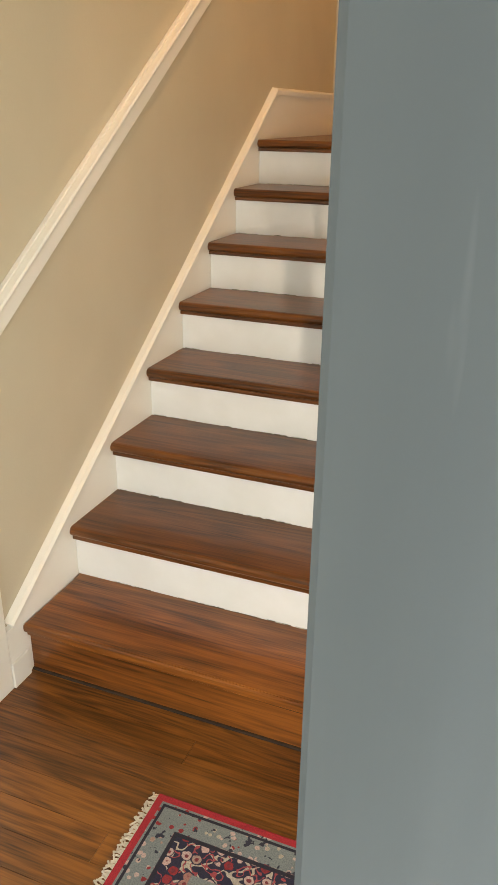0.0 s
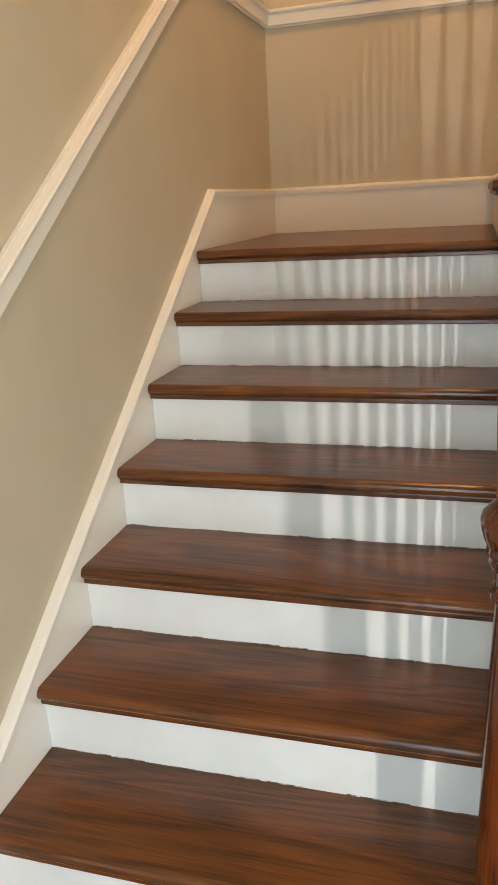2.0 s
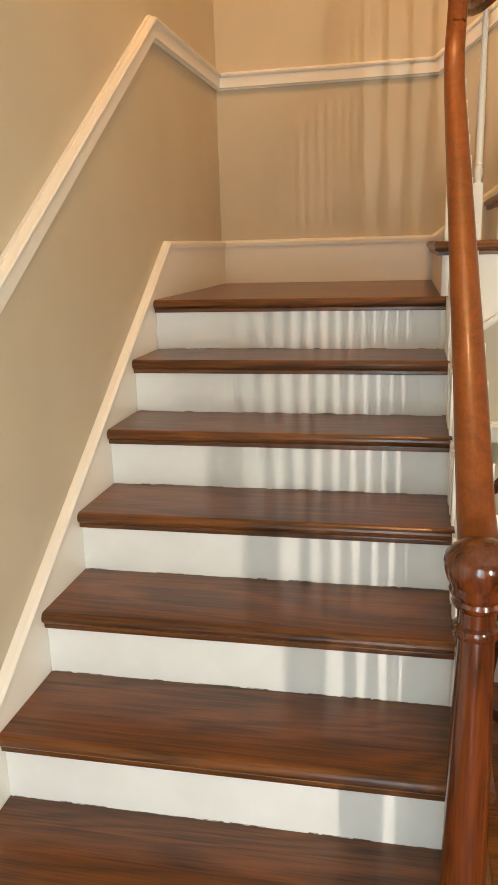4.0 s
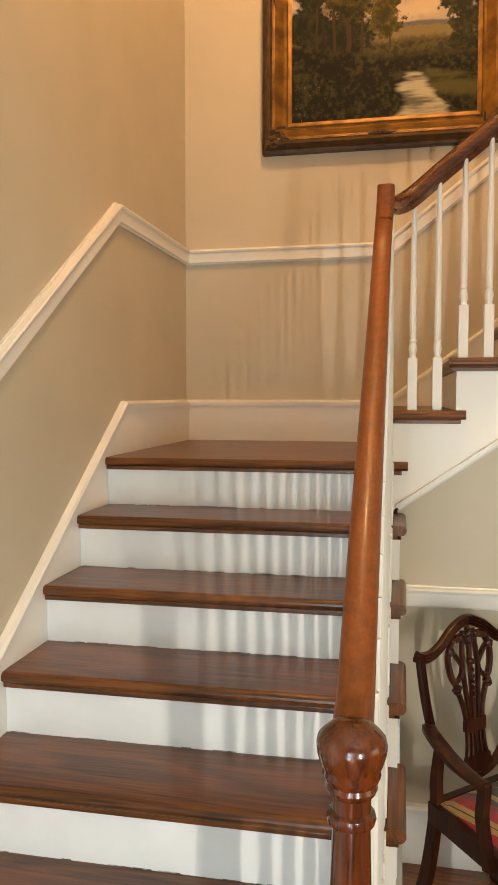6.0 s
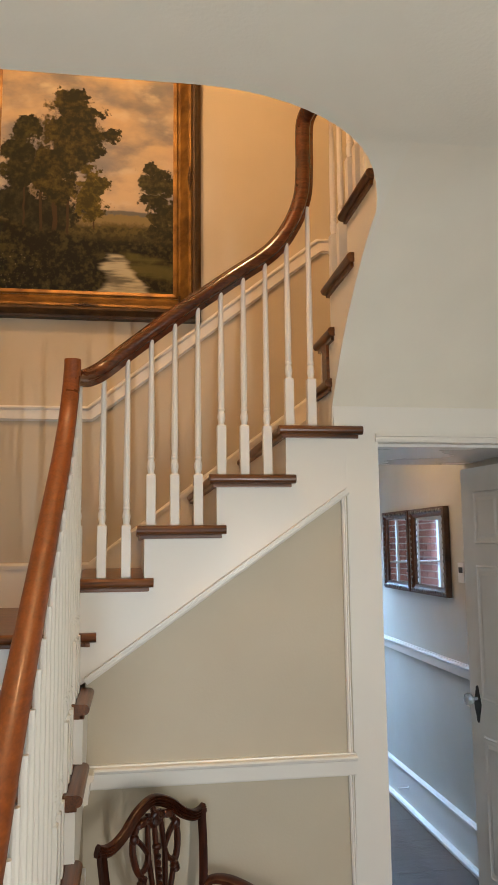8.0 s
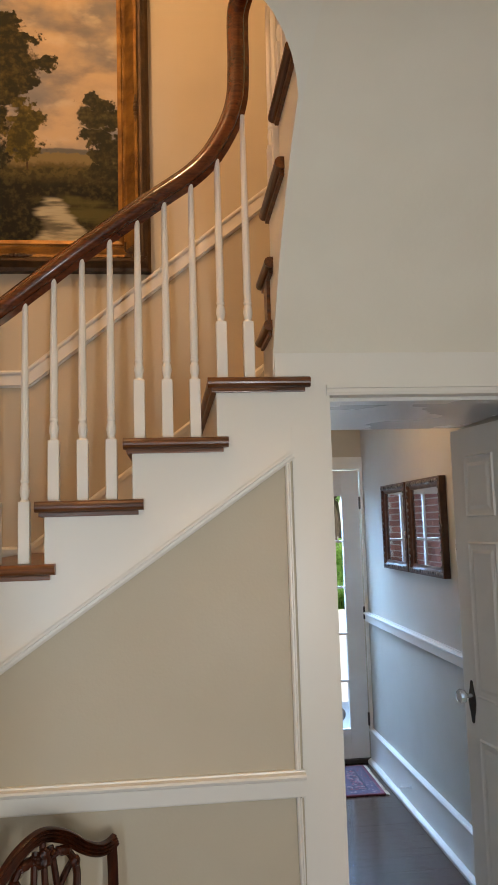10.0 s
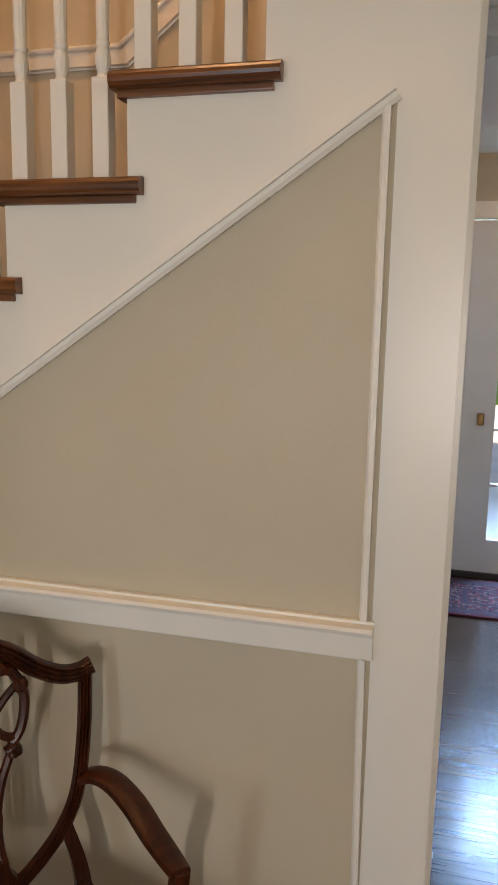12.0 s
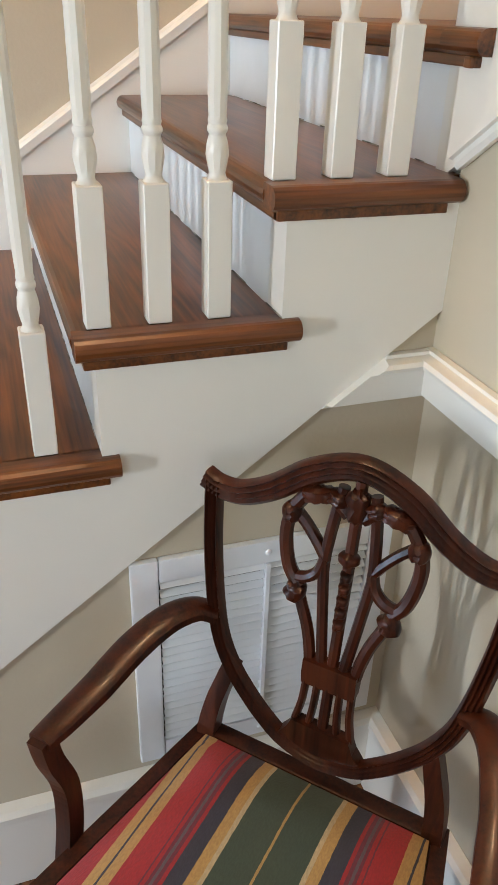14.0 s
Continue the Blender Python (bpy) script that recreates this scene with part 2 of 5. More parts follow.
def sweep(path, profile, side=None, bm=None, scale=None, closed=False):
    """A profile of (sideways, up) carried along a path, its frame turned as little as possible."""
    bm = bm or bmesh.new()
    path = [Vector(q) for q in path]
    n = len(path)
    rings = []
    s = Vector(side) if side else None
    for i, q in enumerate(path):
        if closed:
            t = (path[(i + 1) % n] - path[i - 1]).normalized()
        else:
            t = (path[min(i + 1, n - 1)] - path[max(i - 1, 0)]).normalized()
        if s is None:
            s = t.cross(Vector((0, 0, 1)))
            if s.length < 1e-4:
                s = Vector((1, 0, 0))
        s = (s - t * s.dot(t)).normalized()
        u = s.cross(t)
        k = scale(i / (n - 1)) if scale else 1.0
        rings.append([bm.verts.new(q + s * a * k + u * b * k) for a, b in profile])
    m = len(profile)
    for i in range(n if closed else n - 1):
        r0, r1 = rings[i], rings[(i + 1) % n]
        for j in range(m):
            bm.faces.new((r0[j], r0[(j + 1) % m], r1[(j + 1) % m], r1[j]))
    if not closed:
        bm.faces.new(rings[0][::-1])
        bm.faces.new(rings[-1])
    return bm


def ring_profile(a, b, n=10):
    return [(a * math.cos(2 * math.pi * k / n), b * math.sin(2 * math.pi * k / n)) for k in range(n)]


def lathe(profile, n=16, bm=None, at=(0, 0, 0), flutes=0):
    """Radii and heights turned round a vertical axis."""
    bm = bm or bmesh.new()
    rings = []
    for r, z in profile:
        rings.append([bm.verts.new((at[0] + r * math.cos(2 * math.pi * k / n), at[1] + r * math.sin(2 * math.pi * k / n), at[2] + z)) for k in range(n)])
    for a, b in zip(rings, rings[1:]):
        for k in range(n):
            bm.faces.new((a[k], a[(k + 1) % n], b[(k + 1) % n], b[k]))
    bm.faces.new(rings[0][::-1])
    bm.faces.new(rings[-1])
    return bm


# ---- plan ----
RISE, RUN = 0.18, 0.2605          # flight one climbs +y along the west wall
NOSE1 = 0.158                     # first nosing's y
RUN2, R9 = 0.254, 1.037           # flight two climbs +x; its first riser's x
YS = 2.005                        # face of the wall under flight two
XF = 1.098                        # face of the wall under flight one
X3 = 1.98                         # west face of flight three
YB = 3.165                        # back wall of the stairwell
XR = 3.075                        # east wall of hall and stairwell
CZ, FZ2 = 2.80, 3.06              # foyer's ceiling, upper floor
TOP = 5.45                        # upper ceiling
YF = -1.72                        # front wall
YD = 5.28                         # back door's wall
XE = 3.20                         # foyer's east side, unseen, with an opening to an added room
HZ = 2.45                         # hall ceiling


def nose(n):
    return NOSE1 + (n - 1) * RUN


# ---- setting: walls, floors, ceilings ----
S = dict(kind="structure")
floor = tagged(new("floor"), "stained oak strip floor of the foyer", "floor", **S)
part("subfloor", box(-0.2, 4.9, YF - 0.2, YS + 0.1, -0.12, -0.018), DARK, floor)
hall_floor = tagged(new("floor_hall"), "dark oak floor of the back hall", "floor", **S)
part("subfloor", box(1.0, 3.3, YS + 0.1, YD + 0.1, -0.12, -0.018), DARK, hall_floor)

wl = box(-0.15, 0, 0.09, YB, 0, TOP)
box(-0.15, 0, YF, -0.95, 0, CZ, bm=wl)
box(-0.15, 0, -0.95, 0.09, 2.08, TOP, bm=wl)
box(-0.15, 0, YF, -0.95, CZ, TOP, bm=wl)
tagged(part("wall_west", wl, WALL), "beige painted plaster wall beside the stairs", "wall", **S)
wbk = box(-0.15, 2.0, YB, YB + 0.15, 0, HZ + 0.05)
box(-0.15, XR + 0.15, YB, YB + 0.15, HZ + 0.05, TOP, bm=wbk)
box(2.0, XR + 0.15, YB, YB + 0.15, 2.272, HZ + 0.05, bm=wbk)
tagged(part("wall_back", wbk, WALL), "beige painted plaster wall of the stairwell", "wall", **S)
we = box(XR, XR + 0.15, YS + 0.002, YD + 0.15, 0, HZ + 0.05)
tagged(part("wall_hall", we, HALLW), "grey-beige painted hall wall", "wall", **S)
tagged(part("wall_upper_east", box(XR, XR + 0.15, -0.3, YB, HZ + 0.05, TOP), WALL), "beige plaster wall beside the upper flight", "wall", **S)
whw = box(1.9, 2.0, YS + 0.141, YB + 0.16, 0, 2.10)
box(1.9, 2.0, YB + 0.16, YD + 0.15, 0, HZ, bm=whw)
tagged(part("wall_hall_west", whw, HALLW), "grey-beige painted hall wall", "wall", **S)
tagged(part("ceiling_under_stairs", box(2.0, XR + 0.1, YS + 0.1405, YB + 0.16, 2.157, 2.27), ENAMEL), "glossy white low ceiling under the stairs", "ceiling", **S)
tagged(part("ceiling_hall", box(1.85, XR + 0.15, YB + 0.16, YD + 0.15, HZ, HZ + 0.1), CEIL), "white hall ceiling", "ceiling", **S)
wf = box(-0.15, 0.71, YF - 0.15, YF, 0, CZ)
# opening for the added west sidelight
box(0.71, 1.01, YF - 0.15, YF, 0, 0.3, bm=wf)
box(0.71, 1.01, YF - 0.15, YF, 2.02, CZ, bm=wf)
box(1.01, 1.12, YF - 0.15, YF, 0, CZ, bm=wf)
box(1.12, 2.10, YF - 0.15, YF, 2.1, CZ, bm=wf)
box(2.10, 2.18, YF - 0.15, YF, 0, CZ, bm=wf)
box(2.18, 2.48, YF - 0.15, YF, 0, 0.3, bm=wf)
box(2.18, 2.48, YF - 0.15, YF, 2.02, CZ, bm=wf)
box(2.48, 4.9, YF - 0.15, YF, 0, CZ, bm=wf)
tagged(part("wall_front", wf, WALL), "beige front wall with door opening and sidelight", "wall", **S)
# unseen east side and room, added to let the fill light in
wr = box(XE, XE + 0.15, YF, -1.1, 0, CZ)
box(XE, XE + 0.15, 1.1, YS, 0, CZ, bm=wr)
box(XE, XE + 0.15, -1.1, 1.1, 2.1, CZ, bm=wr)
tagged(part("wall_foyer_east", wr, WALL), "unseen beige foyer wall, added with a wide opening", "wall", **S)
wo = box(4.75, 4.9, YF, -1.3, 0, CZ)
box(4.75, 4.9, 0.7, YS + 0.1, 0, CZ, bm=wo)
box(4.75, 4.9, -1.3, 0.7, 0, 0.6, bm=wo)
box(4.75, 4.9, -1.3, 0.7, 2.3, CZ, bm=wo)
tagged(part("wall_room", wo, WALL), "beige wall of an added unseen room, with a window opening", "wall", **S)
tagged(part("wall_room_north", box(XE + 0.15, 4.9, YS, YS + 0.1, 0, CZ), WALL), "beige wall of an added unseen room", "wall", **S)
# closed plain walls above
tagged(part("wall_upper_south", box(-0.15, XR + 0.15, -0.45, -0.3, FZ2, TOP), WALL), "beige wall of the upper landing", "wall", **S)
tagged(part("ceiling_upper", box(-0.15, XR + 0.15, -0.45, YB + 0.15, TOP, TOP + 0.1), CEIL), "white ceiling over the stairwell", "ceiling", **S)

# foyer ceiling with the rounded well cut out of it
WELL_Y = 0.955
arc = [(1.39 + 0.60 * math.cos(a), 1.555 - 0.60 * math.sin(a)) for a in [math.pi / 2 * (1 - k / 16) for k in range(17)]]
edge = [(0.0, WELL_Y)] + arc
prof = spline([(2.004, 2.235, 0), (1.945, 2.31, 0), (1.80, 2.475, 0), (1.60, 2.635, 0), (1.45, 2.722, 0), (1.28, 2.782, 0), (1.12, 2.803, 0), (1.0, 2.812, 0)], 6)
prof = [(p.x, p.y) for p in prof]


def soffit_z(y):
    for (ya, za), (yb, zb) in zip(prof, prof[1:]):
        if yb <= y <= ya:
            return min(CZ, za + (zb - za) * (y - ya) / (yb - ya))
    return CZ


def under(x, y):
    w = min(1.0, max(0.0, (x - 1.50) / 0.49))
    return CZ - (CZ - soffit_z(y)) * w * w * (3 - 2 * w)


cb = bmesh.new()
cols = []
for x, y in edge:
    ys = [y + (min(1.0, y - 0.001) - y) * n / 12 for n in range(13)] + [YF]
    cols.append(([cb.verts.new((x, v, under(x, v))) for v in ys], [cb.verts.new((x, y, FZ2)), cb.verts.new((x, YF, FZ2))]))
for (la, ha), (lb, hb) in zip(cols, cols[1:]):
    for n in range(13):
        cb.faces.new((la[n], lb[n], lb[n + 1], la[n + 1]))
    cb.faces.new((ha[0], hb[0], hb[1], ha[1]))
    cb.faces.new((cb.verts.new(la[0].co), cb.verts.new(lb[0].co), cb.verts.new(hb[0].co), cb.verts.new(ha[0].co)))
tagged(part("ceiling", cb, CEIL, smooth=True), "white ceiling with a rounded stairwell edge", "ceiling", **S)
tagged(part("ceiling_east", box(X3, 4.9, YF, 1.555, CZ + 0.001, FZ2), CEIL), "white ceiling of the foyer", "ceiling", **S)
tagged(part("ceiling_room", box(XR, 4.9, 1.555, YS + 0.1, CZ + 0.001, FZ2), CEIL), "white ceiling of an added unseen room", "ceiling", **S)

# plaster soffit under flight three, sweeping from the door's head up to the ceiling
sb = bmesh.new()
rows = []
for x in (X3 - 0.0035, XR + 0.12):
    rows.append([sb.verts.new((x, y, z)) for y, z in prof])
for i in range(len(prof) - 1):
    sb.faces.new((rows[0][i], rows[0][i + 1], rows[1][i + 1], rows[1][i]))
tagged(part("ceiling_soffit", sb, SOFFIT, smooth=True), "smooth cream plaster soffit under the upper stairs", "soffit", **S)

# wall under flight two, with the doorway to the hall
PX = 2.024                        # right side of the panelled part
DX0, DX1, DH = 2.146, 2.99, 2.105


def trim2(x):                     # lower edge of flight two's white string
    return 1.270 + (x - 1.085) * 0.692


ws = bmesh.new()
prism([(XF, 0), (PX, 0), (PX, trim2(PX)), (XF, trim2(XF))], "y", YS, YS + 0.1, ws)
tagged(part("wall_spandrel", ws, WALL), "beige panel wall under the stairs", "wall", **S)
wd = bmesh.new()
prism([(PX, 0), (DX0, 0), (DX0, DH), (DX1, DH), (DX1, 0), (XR + 0.12, 0), (XR + 0.12, 2.235), (X3, 2.235), (X3, 2.148), (PX, 2.148)], "y", YS - 0.004, YS + 0.14, wd)
tagged(part("door_surround", wd, WHITE), "cream gloss painted door surround", "door frame", **S)
st = bmesh.new()
outl = [(XF - 0.06, trim2(XF) - 0.04), (XF, trim2(XF)), (PX, trim2(PX)), (PX, 2.118)]
for n in (12, 11, 10, 9):
    xr = R9 + (n - 9) * RUN2
    top_here = n * RISE - 0.032
    if n == 12:
        outl += [(xr, top_here)]
    else:
        outl += [(xr + RUN2, top_here), (xr, top_here)]
outl += [(R9, 8 * RISE - 0.032), (XF - 0.06, 8 * RISE - 0.032)]
prism(outl, "y", YS - 0.003, YS + 0.05, st)
tagged(part("stair_string_upper", st, WHITE), "cream painted stair string with cut steps", "stair string", **S)

# wall under flight one
def trim1(y):
    return 1.0655 + (y - 2.0) * 0.757


w1 = bmesh.new()
prism([(0.55, 0), (YS, 0), (YS, trim1(YS)), (0.55, trim1(0.55))], "x", XF - 0.1, XF, w1)
tagged(part("wall_under_stairs", w1, WALL), "beige wall under the lower flight", "wall", **S)
s1 = bmesh.new()
outl = [(nose(2) + 0.028, 0.0), (0.56, 0), (0.56, trim1(0.56)), (YS, trim1(YS)), (YS, 7 * RISE - 0.032)]
for n in range(7, 1, -1):
    yr = nose(n) + 0.028
    outl += [(yr, n * RISE - 0.032), (yr, (n - 1) * RISE - 0.032)] if n > 2 else [(yr, n * RISE - 0.032)]
prism(outl, "x", XF - 0.05, XF + 0.009, s1)
tagged(part("stair_string_lower", s1, WHITE), "cream painted stair string with cut steps", "stair string", **S)

# ---- trim ----
CR = [(0, -0.036), (0.009, -0.036), (0.011, -0.031), (0.022, -0.028), (0.024, 0.016), (0.033, 0.021), (0.036, 0.028), (0.032, 0.034), (0.013, 0.036), (0.012, 0.041), (0, 0.041)]


def moulding(name, pts, normal, profile=CR, material=WHITE, label="cream painted chair rail moulding", cat="chair rail"):
    """A moulding along straight pieces of a wall; normal points into the room."""
    bm = bmesh.new()
    pts = [Vector(p) for p in pts]
    nv = Vector(normal)
    rings = []
    for i, p in enumerate(pts):
        d0 = (p - pts[i - 1]).normalized() if i else None
        d1 = (pts[i + 1] - p).normalized() if i < len(pts) - 1 else None
        t = ((d0 or d1) + (d1 or d0)).normalized()
        up = nv.cross(t) if nv.cross(t).z >= 0 else t.cross(nv)
        if abs(t.z) > 0.99:
            up = nv.cross(t)
        k = 1 / max(0.4, t.dot(d1 or d0))
        rings.append([bm.verts.new(p + nv * a + up * b * k) for a, b in profile])
    m = len(profile)
    for a, b in zip(rings, rings[1:]):
        for j in range(m):
            bm.faces.new((a[j], a[(j + 1) % m], b[(j + 1) % m], b[j]))
    bm.faces.new(rings[0][::-1])
    bm.faces.new(rings[-1])
    return tagged(part(name, bm, material), label, cat, **S)


moulding("trim", [(0.001, 0.09, 0.978), (0.001, 2.16, 2.379), (0.001, YB, 2.382)], (1, 0, 0))
moulding("trim", [(0.0, YB - 0.001, 2.382), (1.03, YB - 0.001, 2.386), (2.23, YB - 0.001, 3.325), (XR, YB - 0.001, 3.335)], (0, -1, 0))
moulding("trim", [(XR - 0.001, YB, 3.335), (XR - 0.001, 2.2, 3.42), (XR - 0.001, 0.9, 4.30)], (-1, 0, 0))
moulding("trim", [(XF + 0.001, YS - 0.001, 0.967), (2.028, YS - 0.001, 0.967)], (0, -1, 0))
# its return on the wall under flight one, cut off along the stair string
rb = bmesh.new()
ends = []
for at_string in (True, False):
    ends.append([rb.verts.new((XF + 0.001 + a, 2.0 + (0.966 + b - 1.0655) / 0.757 if at_string else YS - 0.001, 0.966 + b)) for a, b in CR])
for j in range(len(CR)):
    k = (j + 1) % len(CR)
    rb.faces.new((ends[0][j], ends[0][k], ends[1][k], ends[1][j]))
rb.faces.new(ends[0][::-1])
rb.faces.new(ends[1])
tagged(part("trim", rb, WHITE), "cream painted chair rail moulding", "chair rail", **S)
SK = [(0, -0.012), (0.026, -0.012), (0.028, 0.006), (0.02, 0.014), (0, 0.018)]
PN = [(0, -0.015), (0.008, -0.015), (0.012, -0.006), (0.012, 0.004), (0.018, 0.006), (0.018, 0.015), (0, 0.015)]
PL = "cream painted panel moulding"
moulding("trim", [(XF, YS - 0.003, trim2(XF)), (PX, YS - 0.003, trim2(PX))], (0, -1, 0), [(a, b * 0.78) for a, b in PN], WHITE, PL, "moulding")
moulding("trim", [(PX - 0.0165, YS - 0.002, trim2(PX) - 0.02), (PX - 0.0165, YS - 0.002, 1.009)], (0, -1, 0), [(a, b * 0.48) for a, b in PN], WHITE, PL, "moulding")
moulding("trim", [(PX - 0.016, YS - 0.002, 0.934), (PX - 0.006, YS - 0.002, 0.2)], (0, -1, 0), [(a, b * 0.48) for a, b in PN], WHITE, PL, "moulding")
# head moulding of the doorway
moulding("trim", [(DX0 - 0.01, YS - 0.004, DH + 0.012), (XR + 0.1, YS - 0.004, DH + 0.012)], (0, -1, 0), PN, WHITE, "cream painted door head moulding", "moulding")


tagged(part("trim", box(DX0, DX0 + 0.012, YS + 0.060, YS + 0.139, 0, DH - 0.0005, 0.001), WHITE), "cream painted door stop", "door stop", **S)
tagged(part("trim", box(DX0 + 0.0125, DX1, YS + 0.060, YS + 0.139, DH - 0.012, DH - 0.0005, 0.001), ENAMEL), "cream painted door stop", "door stop", **S)
# skirting boards
def skirt_board(name, x0, x1, y0, y1, top):
    bm = box(x0, x1, y0, y1, 0, top - 0.03, 0.002)
    return tagged(part(name, bm, WHITE), "cream painted skirting board", "skirting board", **S)


skirt_board("baseboard", XF, PX + 0.002, YS - 0.02, YS - 0.001, 0.215)
moulding("trim", [(XF, YS - 0.001, 0.197), (PX, YS - 0.001, 0.197)], (0, -1, 0), SK, WHITE, "cream skirting cap", "moulding")
skirt_board("baseboard", XF + 0.001, XF + 0.02, 0.6, YS - 0.02, 0.215)
moulding("trim", [(XF + 0.001, 0.6, 0.197), (XF + 0.001, YS, 0.197)], (1, 0, 0), SK, WHITE, "cream skirting cap", "moulding")
# stair skirt on the west wall, running on round the landing
sk = bmesh.new()
prism([(0.09, 0), (0.17, 0), (2.5, 1.35), (YB, 1.35), (YB, 1.622), (2.205, 1.622), (0.112, 0.197), (0.09, 0.197)], "x", 0.001, 0.019, sk)
tagged(part("baseboard", sk, WHITE), "cream painted stair skirt board", "skirting board", **S)
moulding("trim", [(0.001, 0.112, 0.203), (0.001, 2.21, 1.632), (0.001, YB, 1.632)], (1, 0, 0), SK, WHITE, "cream stair skirt cap", "moulding")
sk = bmesh.new()
prism([(0.0, 1.40), (R9, 1.40), (1.999, 2.073), (1.999, 2.284), (2.3, 2.284), (XR, 1.40 + (XR - R9) * 0.7), (XR, 1.622 + (XR - 1.04) * 0.757), (1.04, 1.622), (0, 1.622)], "y", YB - 0.02, YB - 0.001, sk)
tagged(part("baseboard", sk, WHITE), "cream painted stair skirt board", "skirting board", **S)
moulding("trim", [(0.0, YB - 0.001, 1.632), (1.04, YB - 0.001, 1.632), (XR, YB - 0.001, 1.632 + (XR - 1.04) * 0.757)], (0, -1, 0), SK, WHITE, "cream stair skirt cap", "moulding")
# cased doorway in the west wall before the stairs, with a plain white door
tagged(part("door_frame", box(-0.02, 0.02, -0.0, 0.088, 0, 2.16, 0.004), WHITE), "cream painted door casing", "door frame", **S)
tagged(part("door_frame", box(-0.02, 0.02, -1.04, -0.95, 0, 2.16, 0.004), WHITE), "cream painted door casing", "door frame", **S)
tagged(part("door_1", box(-0.09, -0.05, -0.95, 0.0, 0, 2.08, 0.003), WHITE), "closed cream painted door", "door", **S)
tagged(part("baseboard", box(0.0, 0.026, 0.09, 0.165, 0, 0.085, 0.003), WHITE), "cream plinth block", "skirting board", **S)
# hall skirting and rail
skirt_board("baseboard", XR - 0.022, XR - 0.001, YS + 0.15, YD, 0.24)
moulding("trim", [(XR - 0.001, YS + 0.15, 0.222), (XR - 0.001, YD, 0.222)], (-1, 0, 0), SK, WHITE, "white skirting cap", "moulding")
moulding("trim", [(XR - 0.022, YS + 0.15, 0.012), (XR - 0.022, YD, 0.012)], (-1, 0, 0), SK, WHITE, "white quarter round", "moulding")
moulding("trim", [(XR - 0.001, YS + 0.15, 1.02), (XR - 0.001, YD, 1.02)], (-1, 0, 0), CR, WHITE, "white chair rail moulding", "chair rail")

# ---- staircase ----
stair = thing("staircase", "three-flight staircase with dark mahogany treads and white risers", "staircase", kind="structure")


def tread_profile(d0, d1, t=0.032):
    """Section of a tread: rounded nosing, top, underside; (along, up) with its top at 0."""
    r = t / 2
    pts = [(d0 + r - r * math.cos(a), -r + r * math.sin(a)) for a in [math.pi / 2 * k / 4 for k in range(-4, 5)]]
    return pts + [(d1, 0), (d1, -t)]


for n in range(2, 9):
    y0, y1 = nose(n), nose(n + 1) + 0.03
    if n == 8:
        y1 = YB - 0.02
    bm = bmesh.new()
    prism([(a, n * RISE + b) for a, b in tread_profile(y0, y1)], "x", 0.02, XF - 0.012 if n < 8 else 1.06, bm)
    part("tread", bm, TREAD, stair)
    # returned end nosing
    bm = bmesh.new()
    ye = y1 + 0.022 if n < 7 else YS - 0.006
    if n < 8:
        prism([(XF + 0.03 - a, n * RISE + b) for a, b in tread_profile(0.0, 0.045)], "y", y0 + 0.002, ye, bm)
    else:
        prism([(a, n * RISE + b) for a, b in tread_profile(1.976, YS - 0.004)], "x", 1.045, XF + 0.034, bm)
    part("tread_return", bm, TREADY if n < 8 else TREAD, stair)
    # cove moulding under the nosing, front and end
    bm = box(0.02, XF + 0.012, nose(n) + 0.012, nose(n) + 0.03, n * RISE - 0.046, n * RISE - 0.032, 0.003)
    box(XF - 0.002, XF + 0.014, nose(n) + 0.012, ye - 0.015, n * RISE - 0.046, n * RISE - 0.032, 0.003, bm=bm)
    part("cove", bm, TREAD, stair)
    part("riser", box(0.02, XF - 0.0505, nose(n) + 0.028, nose(n) + 0.045, (n - 1) * RISE, n * RISE - 0.032), RISERW, stair)
    # open joint with flaked paint at the riser's foot
    jb = bmesh.new()
    rr = random.Random(n)
    x = 0.03
    while x < 1.06:
        w = rr.uniform(0.01, 0.09)
        if rr.random() < 0.75:
            box(x, x + w, nose(n) + 0.0265, nose(n) + 0.0285, (n - 1) * RISE + 0.0005, (n - 1) * RISE + rr.uniform(0.001, 0.0028), bm=jb)
        x += w + rr.uniform(0.0, 0.02)
    part("joint", jb, CAULK, stair)
# starting step, wood-faced, with a rounded end
def bull(x1, y0, y1, r, k=10):
    return [(0.02, y1), (0.02, y0), (x1 - r, y0)] + [(x1 - r + r * math.sin(a), y0 + r - r * math.cos(a)) for a in [math.pi / 2 * i / k for i in range(1, k + 1)]] + [(x1, y1)]


bm = prism(bull(1.285, NOSE1, nose(2) + 0.04, 0.15), "z", RISE - 0.034, RISE)
bmesh.ops.bevel(bm, geom=[e for e in bm.edges if abs(e.verts[0].co.z - e.verts[1].co.z) < 1e-5], offset=0.013, segments=3, affect="EDGES", profile=0.6)
part("tread", bm, STEPW, stair, "oak starting step with a rounded end")
bm = prism(bull(1.262, NOSE1 + 0.026, nose(2) + 0.03, 0.13), "z", 0.0, RISE - 0.034)
part("riser", bm, STEPW, stair, "wood-faced rounded starting riser", smooth=True)
bm = prism(bull(1.272, NOSE1 + 0.014, nose(2) + 0.034, 0.14), "z", RISE - 0.048, RISE - 0.034)
part("cove", bm, TREAD, stair)
bm = prism(bull(1.268, NOSE1 + 0.019, nose(2) + 0.03, 0.136), "z", 0.0, 0.007)
part("floor_joint", bm, mat("dark_joint", (0.022, 0.012, 0.007), 0.8, (0.05, 0.025, 0.012), 30), stair, "dark gap where the step meets the floor")

